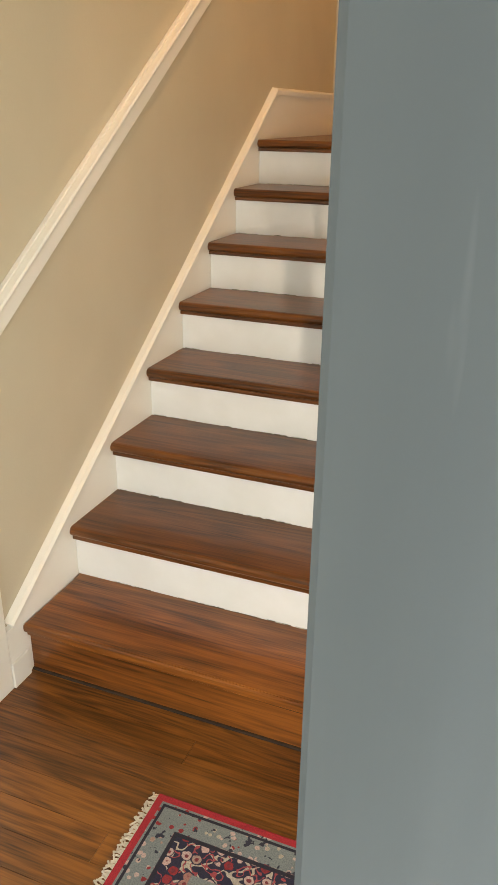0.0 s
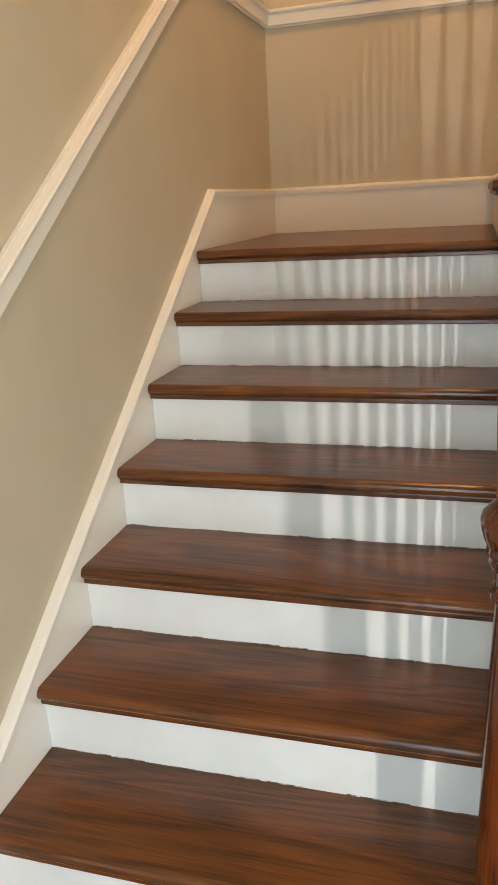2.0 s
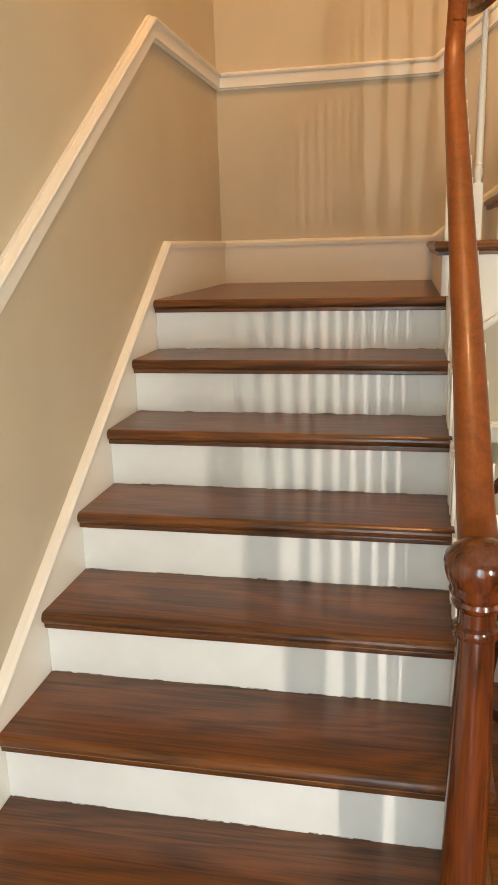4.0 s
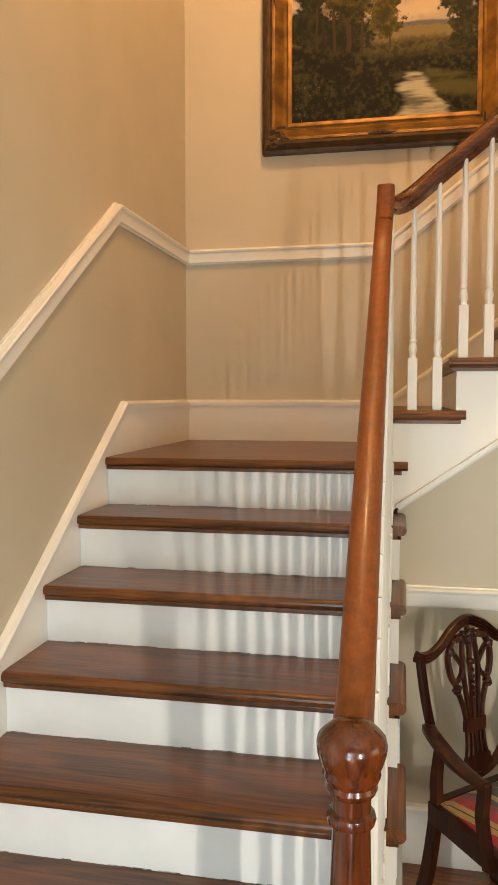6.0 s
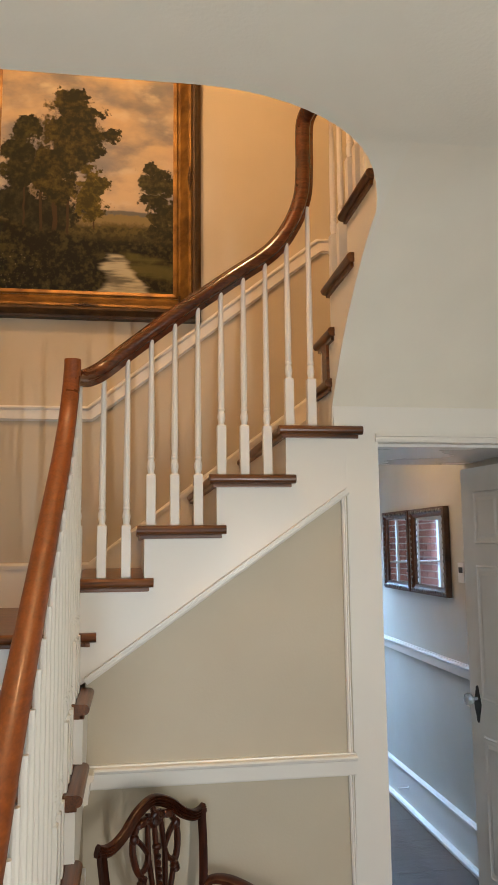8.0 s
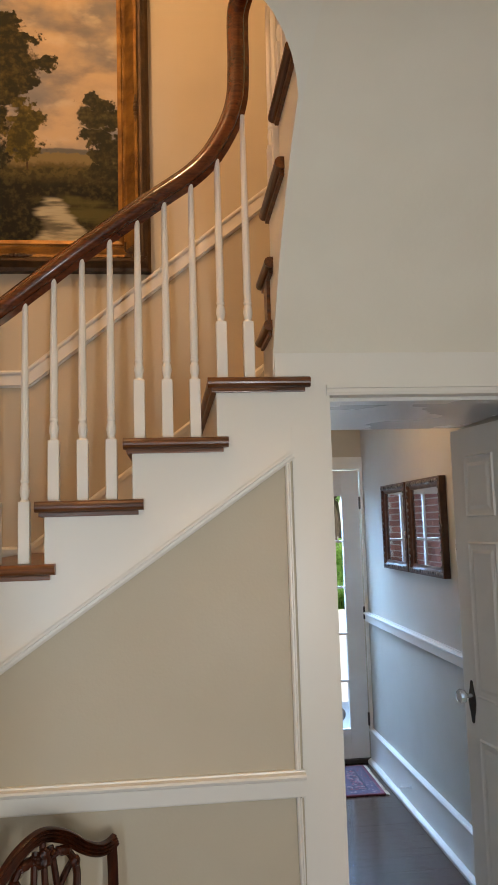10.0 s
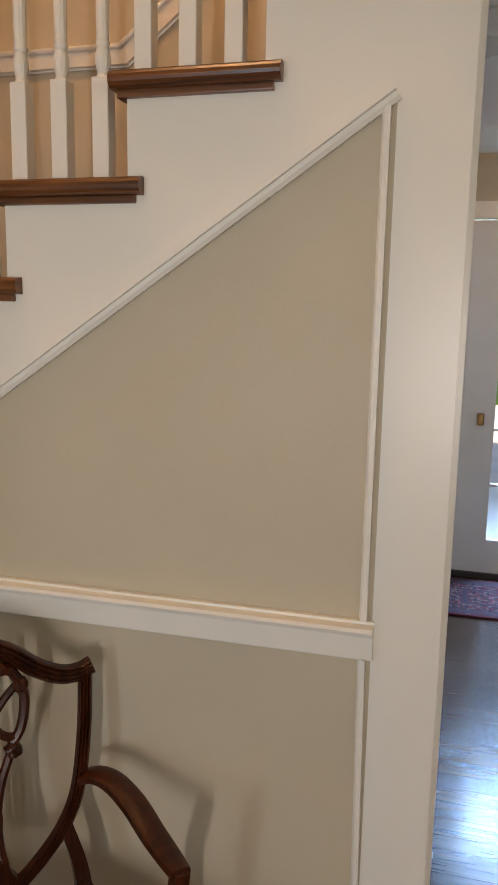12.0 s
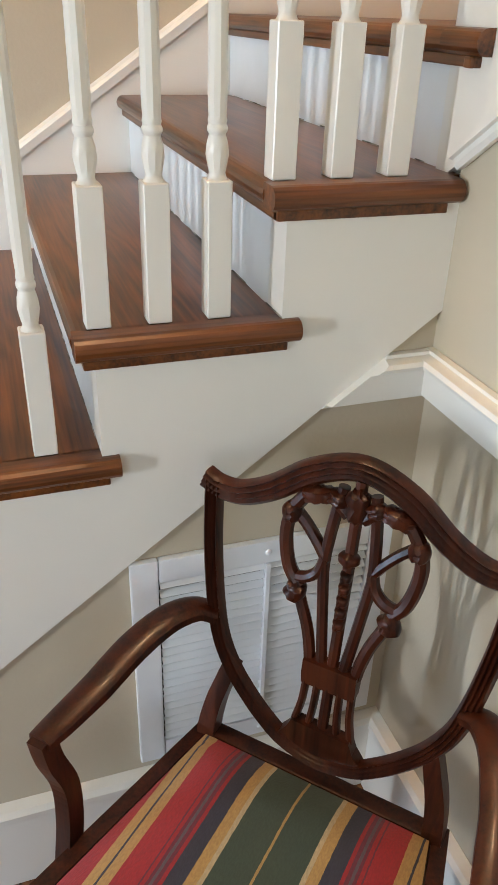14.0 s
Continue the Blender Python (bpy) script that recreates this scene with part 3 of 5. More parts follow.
# flight two
for n in range(9, 13):
    x0 = R9 + (n - 9) * RUN2 - 0.028
    x1 = x0 + RUN2 + 0.03
    bm = bmesh.new()
    prism([(a, n * RISE + b) for a, b in tread_profile(x0, x1)], "y", YS + 0.012, YB - 0.02, bm)
    part("tread", bm, TREADY, stair)
    bm = bmesh.new()
    prism([(YS - 0.03 + a, n * RISE + b) for a, b in tread_profile(0, 0.045)], "x", x0 + 0.002, x1 + 0.03, bm)
    part("tread_return", bm, TREAD, stair)
    bm = box(x0 + 0.012, x0 + 0.03, YS - 0.012, YB - 0.02, n * RISE - 0.046, n * RISE - 0.032, 0.003)
    box(x0 + 0.012, x1 + 0.015, YS - 0.014, YS + 0.002, n * RISE - 0.046, n * RISE - 0.032, 0.003, bm=bm)
    part("cove", bm, TREAD, stair)
    part("riser", box(x0 + 0.028, x0 + 0.045, YS + 0.0505, YB - 0.02, (n - 1) * RISE, n * RISE - 0.032), RISERW, stair)
# winders and flight three
WIND = [(13, (2.07, 2.06), (2.62, YB - 0.02), 2.00, 2.24), (14, (2.07, 2.06), (XR, 2.95), 1.945, 2.18), (15, (2.0, 2.03), (XR, 2.15), 1.67, 2.035),
        (16, (2.0, 1.76), (XR, 1.76), 1.44, 1.77), (17, (2.0, 1.50), (XR, 1.50), 1.36, 1.51)]
for (n, a, b, r0, r1), nxt in zip(WIND, WIND[1:] + [None]):
    z = n * RISE
    back = [nxt[2], (X3 + 0.032, nxt[1][1])] if nxt else [(XR, 1.30), (2.0, 1.30)]
    if n == 13:
        back = [(XR, YB - 0.02)] + back
    part("tread", prism([a, b] + back, "z", z - 0.032, z), TREADY, stair)
    part("tread_return", prism([(X3 - 0.03 + k, z + v) for k, v in tread_profile(0, 0.05)], "y", r0, r1), TREADY, stair)
    part("cove", box(X3 - 0.014, X3 + 0.01, r0 + 0.012, r1 - 0.015, z - 0.047, z - 0.032, 0.003), TREAD, stair)
    dv = Vector((b[0] - a[0], b[1] - a[1])).normalized()
    nv = Vector((dv.y, -dv.x)) * 0.03
    part("riser", prism([(a[0] + nv.x, a[1] + nv.y), (b[0] + nv.x, b[1] + nv.y), (b[0] + nv.x * 1.5, b[1] + nv.y * 1.5), (a[0] + nv.x * 1.5, a[1] + nv.y * 1.5)], "z", z - RISE, z - 0.032), RISERW, stair)
# brown strip on the west face between treads 13 and 14
part("corner_post", box(X3 - 0.014, X3 - 0.001, 2.03, 2.10, 13 * RISE, 14 * RISE - 0.032, 0.003), TREAD, stair, "dark brown piece between two winder ends")
# west face of flight three
f3 = bmesh.new()
outl = [(y, z + 0.006) for y, z in prof] + [(1.0, 2.86), (1.40, 2.86), (1.40, 17 * RISE - 0.033), (1.50, 17 * RISE - 0.033), (1.50, 16 * RISE - 0.033), (1.75, 16 * RISE - 0.033), (1.75, 15 * RISE - 0.033), (2.0, 15 * RISE - 0.033), (2.0, 14 * RISE - 0.033), (2.16, 14 * RISE - 0.033), (2.16, 13 * RISE - 0.033), (2.24, 13 * RISE - 0.033), (2.24, 2.15), (2.02, 2.15)]
prism(outl, "x", X3 - 0.003, X3 + 0.03, f3)
tagged(part("stair_string_top", f3, WHITE), "cream painted string of the upper flight", "stair string", **S)

# ---- balustrade ----
bal = thing("balustrade", "mahogany handrail on white turned balusters with a turned newel", "balustrade", kind="structure")
BMESH = {}


def baluster_mesh(h):
    key = round(h, 2)
    if key not in BMESH:
        h = key
        bm = box(-0.0165, 0.0165, -0.0165, 0.0165, 0, 0.182, 0.0015, seg=1)
        b0 = 0.182
        lathe([(0.0140, b0), (0.0115, b0 + 0.004), (0.0105, b0 + 0.008), (0.0125, b0 + 0.017), (0.0148, b0 + 0.030), (0.0135, b0 + 0.043), (0.0105, b0 + 0.054), (0.0128, b0 + 0.058), (0.0132, b0 + 0.062),
               (0.0112, b0 + 0.066), (0.0122, b0 + 0.070), (0.0112, b0 + 0.075), (0.0122, b0 + 0.10), (0.0120, b0 + 0.20), (0.0085, h - 0.01), (0.0085, h + 0.02)], 10, bm)
        me = bpy.data.meshes.new("baluster")
        bm.to_mesh(me)
        bm.free()
        me.materials.append(WHITE)
        for p in me.polygons:
            p.use_smooth = True
        me.set_sharp_from_angle(angle=radians(35))
        BMESH[key] = me
    return BMESH[key]


def baluster(x, y, z, h, rz=0):
    ob = new("baluster", baluster_mesh(h))
    ob.parent = bal
    ob.matrix_basis = pose(x, y, z, 0, 0, rz)


XB, YBAL = 1.068, 2.038
rail1 = [(1.04, 0.385, 1.158), (1.04, 0.43, 1.172), (1.04, 0.50, 1.203)] + [(1.04, y, 1.143 + (y - 0.39) * 0.683) for y in (0.7, 1.0, 1.3, 1.56)] + [(1.04, 1.70, 2.050), (1.042, 1.79, 2.15), (1.047, 1.825, 2.25), (1.05, 1.83, 2.315), (1.05, 1.83, 2.338), (1.05, 1.83, 2.348)]
RP = [(0.028, 0.0), (0.031, 0.012), (0.026, 0.026), (0.014, 0.034), (-0.014, 0.034), (-0.026, 0.026), (-0.031, 0.012), (-0.028, 0.0), (-0.020, -0.008), (-0.022, -0.026), (0.022, -0.026), (0.020, -0.008)]
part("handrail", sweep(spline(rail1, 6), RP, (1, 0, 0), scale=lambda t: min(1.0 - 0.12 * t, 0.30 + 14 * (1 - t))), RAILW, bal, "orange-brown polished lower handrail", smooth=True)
rail2 = [(1.05, 1.835, 2.285), (1.075, 1.93, 2.30), (1.13, 2.015, 2.345), (1.24, YBAL, 2.440)] + [(x, YBAL, 2.53 + (x - 1.35) * 0.735) for x in (1.4, 1.6, 1.76)] + [(1.842, YBAL, 2.942), (1.888, 2.04, 3.06), (1.899, 2.038, 3.18), (1.900, 2.036, 3.30), (1.902, 2.02, 3.365), (1.915, 1.97, 3.395), (1.93, 1.90, 3.425), (1.935, 1.80, 3.485), (1.94, 1.60, 3.61), (1.945, 1.40, 3.75), (1.95, 1.2, 3.88)]
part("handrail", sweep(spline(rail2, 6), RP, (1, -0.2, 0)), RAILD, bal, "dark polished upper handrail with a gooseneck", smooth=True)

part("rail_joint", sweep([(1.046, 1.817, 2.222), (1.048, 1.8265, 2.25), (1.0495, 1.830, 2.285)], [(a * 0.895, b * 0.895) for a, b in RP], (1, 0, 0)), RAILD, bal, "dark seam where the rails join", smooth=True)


def rail_height(y):
    return 1.143 + (y - 0.39) * 0.683 - 0.035


for n in range(2, 9):
    for k in range(3):
        y = 1.500 + (n - 6) * 0.2505 + 0.0825 * k
        if y < 0.47 or y > 1.99:
            continue
        top = rail_height(y) if y < 1.58 else (1.905 + (y - 1.56) * 0.75 if y < 1.87 else 2.25)
        baluster(XB, y, n * RISE, top - n * RISE)
for n in range(9, 13):
    for k in range(3):
        x = R9 + (n - 9) * RUN2 + 0.022 + 0.0845 * k
        if x > 1.96:
            continue
        top = max(2.325, 2.53 + (x - 1.35) * 0.735 - 0.03)
        if x > 1.78:
            top += (x - 1.78) * 0.75
        baluster(x, YBAL, n * RISE, top - n * RISE, 0)
for n, ys in ((15, (1.97, 1.86)), (16, (1.73, 1.64, 1.55)), (17, (1.46,))):
    for y in ys:
        baluster(X3 + 0.01, y, n * RISE, 3.43 + (1.85 - y) * 0.68 - n * RISE - 0.02)

# newel post
NX, NY = 1.040, 0.391
bm = box(NX - 0.044, NX + 0.044, NY - 0.044, NY + 0.044, RISE, 0.398, 0.003)
lathe([(0.030, 0.398), (0.038, 0.402), (0.040, 0.410), (0.034, 0.416), (0.029, 0.421), (0.034, 0.431), (0.0385, 0.450), (0.037, 0.467), (0.031, 0.481), (0.029, 0.485), (0.035, 0.489),
       (0.0365, 0.496), (0.033, 0.502), (0.0355, 0.515), (0.0375, 0.56), (0.0365, 0.66), (0.034, 0.80), (0.0305, 0.95), (0.0285, 1.034), (0.028, 1.041), (0.035, 1.045), (0.037, 1.052), (0.035, 1.060),
       (0.029, 1.064), (0.029, 1.086), (0.036, 1.092), (0.039, 1.099), (0.037, 1.106), (0.040, 1.110), (0.0435, 1.118), (0.042, 1.126), (0.047, 1.136), (0.051, 1.150), (0.0525, 1.162), (0.050, 1.173),
       (0.042, 1.182), (0.033, 1.190), (0.020, 1.198)], 24, bm, (NX, NY, 0))
part("newel_post", bm, NEWELW, bal, "dark red mahogany turned newel post", smooth=True)


# ---- shader arithmetic for the painted and woven patterns ----
class Sh:
    """A value in a node tree, with arithmetic."""

    def __init__(self, nt, sock):
        self.nt, self.s = nt, sock

    def op(self, kind, other=None, third=None):
        n = self.nt.nodes.new("ShaderNodeMath")
        n.operation = kind
        self.nt.links.new(self.s, n.inputs[0])
        for i, o in ((1, other), (2, third)):
            if isinstance(o, Sh):
                self.nt.links.new(o.s, n.inputs[i])
            elif o is not None:
                n.inputs[i].default_value = o
        return Sh(self.nt, n.outputs[0])

    def __add__(self, o): return self.op("ADD", o)
    def __sub__(self, o): return self.op("SUBTRACT", o)
    def __mul__(self, o): return self.op("MULTIPLY", o)

    def step(self, lo, hi):
        """0 below lo, 1 above hi, smooth between."""
        n = self.nt.nodes.new("ShaderNodeMapRange")
        n.interpolation_type = "SMOOTHSTEP"
        n.inputs["From Min"].default_value, n.inputs["From Max"].default_value = lo, hi
        self.nt.links.new(self.s, n.inputs["Value"])
        return Sh(self.nt, n.outputs[0])


def coords(nt):
    tc = nt.nodes.new("ShaderNodeTexCoord")
    sp = nt.nodes.new("ShaderNodeSeparateXYZ")
    nt.links.new(tc.outputs["Object"], sp.inputs[0])
    return tc, [Sh(nt, o) for o in sp.outputs]


def noise_of(nt, tc, scale, detail=4, stretch=(1, 1, 1), off=(0, 0, 0)):
    mp = nt.nodes.new("ShaderNodeMapping")
    mp.inputs["Scale"].default_value, mp.inputs["Location"].default_value = stretch, off
    nt.links.new(tc.outputs["Object"], mp.inputs["Vector"])
    n = nt.nodes.new("ShaderNodeTexNoise")
    n.inputs["Scale"].default_value, n.inputs["Detail"].default_value = scale, detail
    nt.links.new(mp.outputs[0], n.inputs["Vector"])
    return Sh(nt, n.outputs["Fac"])


def blend(nt, fac, a, b):
    n = nt.nodes.new("ShaderNodeMix")
    n.data_type = "RGBA"
    if isinstance(fac, Sh):
        nt.links.new(fac.s, n.inputs["Factor"])
    else:
        n.inputs["Factor"].default_value = fac
    for i, c in ((6, a), (7, b)):
        if isinstance(c, tuple):
            n.inputs[i].default_value = (*c, 1)
        else:
            nt.links.new(c, n.inputs[i])
    return n.outputs[2]


def fresh(name, rough=0.6, coat=0.0):
    m = bpy.data.materials.new(name)
    m.use_nodes = True
    b = m.node_tree.nodes["Principled BSDF"]
    b.inputs["Roughness"].default_value, b.inputs["Coat Weight"].default_value = rough, coat
    return m, m.node_tree, b


# ---- floor boards ----
def planks(parent, x0, x1, y0, y1, width, material, seed, lengths=(0.5, 1.5), hole=None):
    rr = random.Random(seed)
    y = y0
    while y < y1 - 0.005:
        ye = min(y + width, y1)
        x = x0
        while x < x1 - 0.01:
            xe = min(x + rr.uniform(*lengths), x1)
            if x1 - xe < 0.3:
                xe = x1
            bm = prism([(x + 0.0006, y + 0.0006), (xe - 0.0006, y + 0.0006), (xe - 0.0006, ye - 0.0006), (x + 0.0006, ye - 0.0006)], "z", -0.018, rr.uniform(-0.0006, 0))
            part("plank", bm, material, parent)
            x = xe
        y = ye


# ---- painting ----
PXC, PZC, PW, PH = 1.0, 3.6375, 1.175, 1.52
painting = thing("painting", "large dark landscape oil painting in a carved gilt frame", "painting", (PXC, YB - 0.002, PZC))
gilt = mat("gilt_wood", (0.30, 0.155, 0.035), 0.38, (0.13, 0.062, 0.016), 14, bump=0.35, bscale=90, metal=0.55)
# darker gilt for the outer moulding and carvings, shade put into its colour
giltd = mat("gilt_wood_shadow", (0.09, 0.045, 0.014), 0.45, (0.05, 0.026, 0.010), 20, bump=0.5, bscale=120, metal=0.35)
cm, nt, pb = fresh("landscape_canvas", 0.6, 0.0)
tc, (u, _, v) = coords(nt)
wob = noise_of(nt, tc, 9, 6)
fine = noise_of(nt, tc, 48, 9)
cloud = noise_of(nt, tc, 3.4, 7, (1, 1, 1.5), (3.1, 0, 0))
sky_c = blend(nt, cloud.step(0.36, 0.64), (0.22, 0.21, 0.205), (0.50, 0.375, 0.235))
sky_c = blend(nt, noise_of(nt, tc, 6, 6, (1, 1, 1.6), (0, 0, 7)).step(0.52, 0.74), sky_c, (0.52, 0.43, 0.31))
sky_c = blend(nt, noise_of(nt, tc, 4.5, 6, (1, 1, 1.9), (4, 0, 2)).step(0.50, 0.70) * 0.75, sky_c, (0.17, 0.165, 0.17))
far = (v * -1.0 - 0.175 + (wob - 0.5) * 0.035)
pic = blend(nt, far.step(0.0, 0.012), sky_c, (0.11, 0.11, 0.095))
pic = blend(nt, (far + (fine - 0.5) * 0.03).step(0.022, 0.034), pic, (0.19, 0.145, 0.06))
pic = blend(nt, (far + (fine - 0.5) * 0.06).step(0.062, 0.10), pic, blend(nt, fine.step(0.35, 0.65), (0.030, 0.027, 0.009), (0.085, 0.065, 0.018)))
pic = blend(nt, (far + (fine - 0.5) * 0.10).step(0.13, 0.19), pic, blend(nt, fine.step(0.42, 0.76), (0.008, 0.008, 0.003), (0.050, 0.045, 0.013)))


mid_n = noise_of(nt, tc, 17, 5, (1, 1, 1), (2, 0, 4))
uu = u + (mid_n - 0.5) * 0.16 + (fine - 0.5) * 0.09
vv = v + (noise_of(nt, tc, 15, 5, (1, 1, 1), (9, 0, 1)) - 0.5) * 0.15 + (noise_of(nt, tc, 40, 4, (1, 1, 1), (1, 0, 8)) - 0.5) * 0.08


def blob(cx, cz, rx, rz, rough=0.55):
    a = (uu - cx) * (1 / rx)
    c = (vv - cz) * (1 / rz)
    return a * a + c * c + (wob - 0.5) * rough


def foliage(pic, blobs, dark, light, edge=0.42):
    d = None
    for bl in blobs:
        d = bl if d is None else d.op("MINIMUM", bl)
    mask = d.op("MULTIPLY", -1.0) + 1.0
    shade = (fine - 0.5) * 1.1 + (mid_n - 0.5) * 0.8 + (mask - 0.6) * -0.10 + 0.5
    leaf = blend(nt, shade.step(0.32, 0.98), tuple(c * 0.6 for c in dark), tuple(c * 0.68 for c in light))
    return blend(nt, mask.step(0.0, edge), pic, leaf)


pic = foliage(pic, [blob(-0.36, -0.17, 0.12, 0.12, 0.4), blob(-0.20, -0.22, 0.18, 0.12, 0.4)], (0.012, 0.013, 0.006), (0.055, 0.055, 0.022))
# trunks
for cx, w, lo, hi in ((-0.235, 0.009, -0.32, 0.05), (-0.165, 0.013, -0.34, 0.1), (-0.10, 0.009, -0.34, 0.0), (-0.32, 0.007, -0.30, 0.0), (0.03, 0.006, -0.30, -0.10)):
    t = (u - cx + (wob - 0.5) * 0.03).op("ABSOLUTE")
    inside = (t * -1.0 + w).step(0, 0.004) * v.step(lo, lo + 0.03) * (v * -1.0).step(-hi, -hi + 0.03)
    pic = blend(nt, inside, pic, (0.042, 0.024, 0.010))
pic = foliage(pic, [blob(-0.32, 0.23, 0.10, 0.085), blob(-0.36, 0.11, 0.10, 0.09), blob(-0.34, -0.01, 0.12, 0.08), blob(-0.25, 0.03, 0.08, 0.09)], (0.013, 0.014, 0.005), (0.085, 0.078, 0.020))
pic = foliage(pic, [blob(-0.08, 0.455, 0.10, 0.06), blob(-0.09, 0.375, 0.13, 0.08), blob(0.0, 0.34, 0.09, 0.045), blob(-0.08, 0.24, 0.19, 0.11), blob(0.11, 0.235, 0.08, 0.035), blob(-0.14, 0.09, 0.17, 0.11), blob(0.0, 0.14, 0.10, 0.05), blob(-0.16, -0.07, 0.14, 0.09)], (0.015, 0.015, 0.004), (0.125, 0.095, 0.018))
pic = foliage(pic, [blob(0.02, 0.02, 0.06, 0.045), blob(0.035, -0.05, 0.09, 0.06), blob(0.01, -0.15, 0.09, 0.09)], (0.050, 0.043, 0.007), (0.24, 0.17, 0.025))
pic = foliage(pic, [blob(0.345, 0.045, 0.08, 0.045), blob(0.37, -0.03, 0.12, 0.06), blob(0.34, -0.12, 0.12, 0.045), blob(0.40, -0.20, 0.10, 0.10), blob(0.36, -0.30, 0.08, 0.06)], (0.022, 0.022, 0.008), (0.12, 0.098, 0.028))
# dark banks, stream
bank = v * -1.0 - 0.31 + (wob - 0.5) * 0.16 + u * -0.16
bankc = blend(nt, ((fine - 0.5) * 1.1 + (mid_n - 0.5) * 0.7 + 0.5).step(0.40, 0.78), (0.005, 0.005, 0.002), (0.042, 0.037, 0.011))
pic = blend(nt, bank.step(0.0, 0.05), pic, bankc)
lawn = noise_of(nt, tc, 5, 4, (0.4, 1, 2.2), (6, 0, 3)).step(0.46, 0.66) * u.step(0.14, 0.24) * (v * -1.0).step(0.36, 0.42)
pic = blend(nt, lawn * 0.8, pic, (0.095, 0.085, 0.022))
sx = (u - 0.135 + (v + 0.42) * 0.28 + (noise_of(nt, tc, 6, 3, (0.4, 1, 3)) - 0.5) * 0.16).op("ABSOLUTE")
width = (v + 0.43) * -0.42 + 0.045
stream = (width - sx).step(-0.012, 0.03) * (v * -1.0).step(0.405, 0.43)
pic = blend(nt, stream * 0.92, pic, blend(nt, noise_of(nt, tc, 14, 4, (0.4, 1, 3.2)).step(0.36, 0.62), (0.13, 0.12, 0.08), (0.46, 0.41, 0.27)))
dots = noise_of(nt, tc, 70, 2, (1, 1, 1), (5, 0, 0)).step(0.63, 0.72) * (u * -1.0).step(0.14, 0.28) * (v * -1.0).step(0.40, 0.48)
pic = blend(nt, dots * 0.7, pic, (0.22, 0.18, 0.11))
pb.inputs["Specular IOR Level"].default_value = 0.2
nt.links.new(pic, pb.inputs["Base Color"])
IW, IH = PW / 2 - 0.145, PH / 2 - 0.14
part("canvas", box(-IW - 0.01, IW + 0.01, -0.030, -0.020, -IH - 0.01, IH + 0.01), cm, painting, "dark woodland landscape with a pale stream and cloudy sky")


def frame_of(w, h, profile, mk, parent, name, label=""):
    """A mitred picture frame; profile of (outward from the sight edge, forward)."""
    bm = bmesh.new()
    rings = []
    for sx_, sz_ in ((-1, -1), (1, -1), (1, 1), (-1, 1)):
        rings.append([bm.verts.new((sx_ * (w + a), -b, sz_ * (h + a))) for a, b in profile])
    n = len(profile)
    for i in range(4):
        p, q = rings[i], rings[(i + 1) % 4]
        for j in range(n - 1):
            bm.faces.new((p[j], p[j + 1], q[j + 1], q[j]))
    return part(name, bm, mk, parent, label)


frame_of(IW, IH, [(0, 0.018), (0, 0.034), (0.018, 0.040), (0.024, 0.034), (0.026, 0.034)], gilt, painting, "inner_moulding")
frame_of(IW + 0.026, IH + 0.026, [(0, 0.030), (0.012, 0.036), (0.030, 0.052), (0.052, 0.072), (0.066, 0.078)], gilt, painting, "cove_moulding")
frame_of(IW + 0.092, IH + 0.092, [(0, 0.076), (0.008, 0.084), (0.020, 0.084), (0.026, 0.074), (0.034, 0.060), (0.040, 0.050), (0.053, 0.044), (0.053, 0.0)], giltd, painting, "outer_moulding", "gilt outer moulding in the shaded gilt tone")


def ornament(cx, cz, rot, s=1.0):
    bm = bmesh.new()
    rr = random.Random(int(cx * 1000 + cz * 77))
    for k in range(22):
        a, d = rr.uniform(0, math.pi / 2), rr.uniform(0.0, 0.075) * s
        x, z = cx + math.cos(a + rot) * d, cz + math.sin(a + rot) * d
        bmesh.ops.create_icosphere(bm, subdivisions=1, radius=rr.uniform(0.008, 0.017) * s, matrix=Matrix.Translation((x, -0.068 - rr.uniform(0, 0.014), z)) @ Matrix.Diagonal((1.2, 0.7, 0.8, 1)))
    for k in range(3):
        ang = rot + math.pi / 4 + (k - 1) * 0.7
        pts = [(cx + math.cos(ang) * d + 0.02 * math.sin(d * 60) * math.sin(ang), -0.076, cz + math.sin(ang) * d - 0.02 * math.sin(d * 60) * math.cos(ang)) for d in [0.01 * i for i in range(12)]]
        sweep(pts, ring_profile(0.006, 0.006, 6), bm=bm)
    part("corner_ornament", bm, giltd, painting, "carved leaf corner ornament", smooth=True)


for sx_, sz_, rot in ((-1, -1, 0), (1, -1, math.pi / 2), (1, 1, math.pi), (-1, 1, -math.pi / 2)):
    ornament(sx_ * (IW + 0.105), sz_ * (IH + 0.105), rot)
for cx, cz in ((-IW - 0.085, 0), (IW + 0.085, 0), (0, -IH - 0.085)):
    bm = bmesh.new()
    reach = [(k / 24) * 0.066 for k in range(-24, 25)]
    sweep([(cx + (d if cx == 0 else 0), -0.076, cz + (d if cx else 0)) for d in reach], ring_profile(0.013, 0.013, 8), (0, 1, 0), bm=bm,
          scale=lambda t: (1.05 - 1.5 * abs(t - 0.5)) * (0.7 + 0.3 * abs(math.cos(t * 7 * math.pi))))
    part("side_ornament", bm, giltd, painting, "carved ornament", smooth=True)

# ---- shield-back armchair ----
chair = thing("armchair", "carved mahogany shield-back armchair with a striped red, gold and green seat", "armchair", (1.504, 1.588, -0.012), 43.0)
cy = lambda z: 0.205 + (z - 0.45) * 0.13     # the back leans


def back_pts(pts, lift=0.0):
    return [(x, cy(z) + lift, z) for x, z in pts]


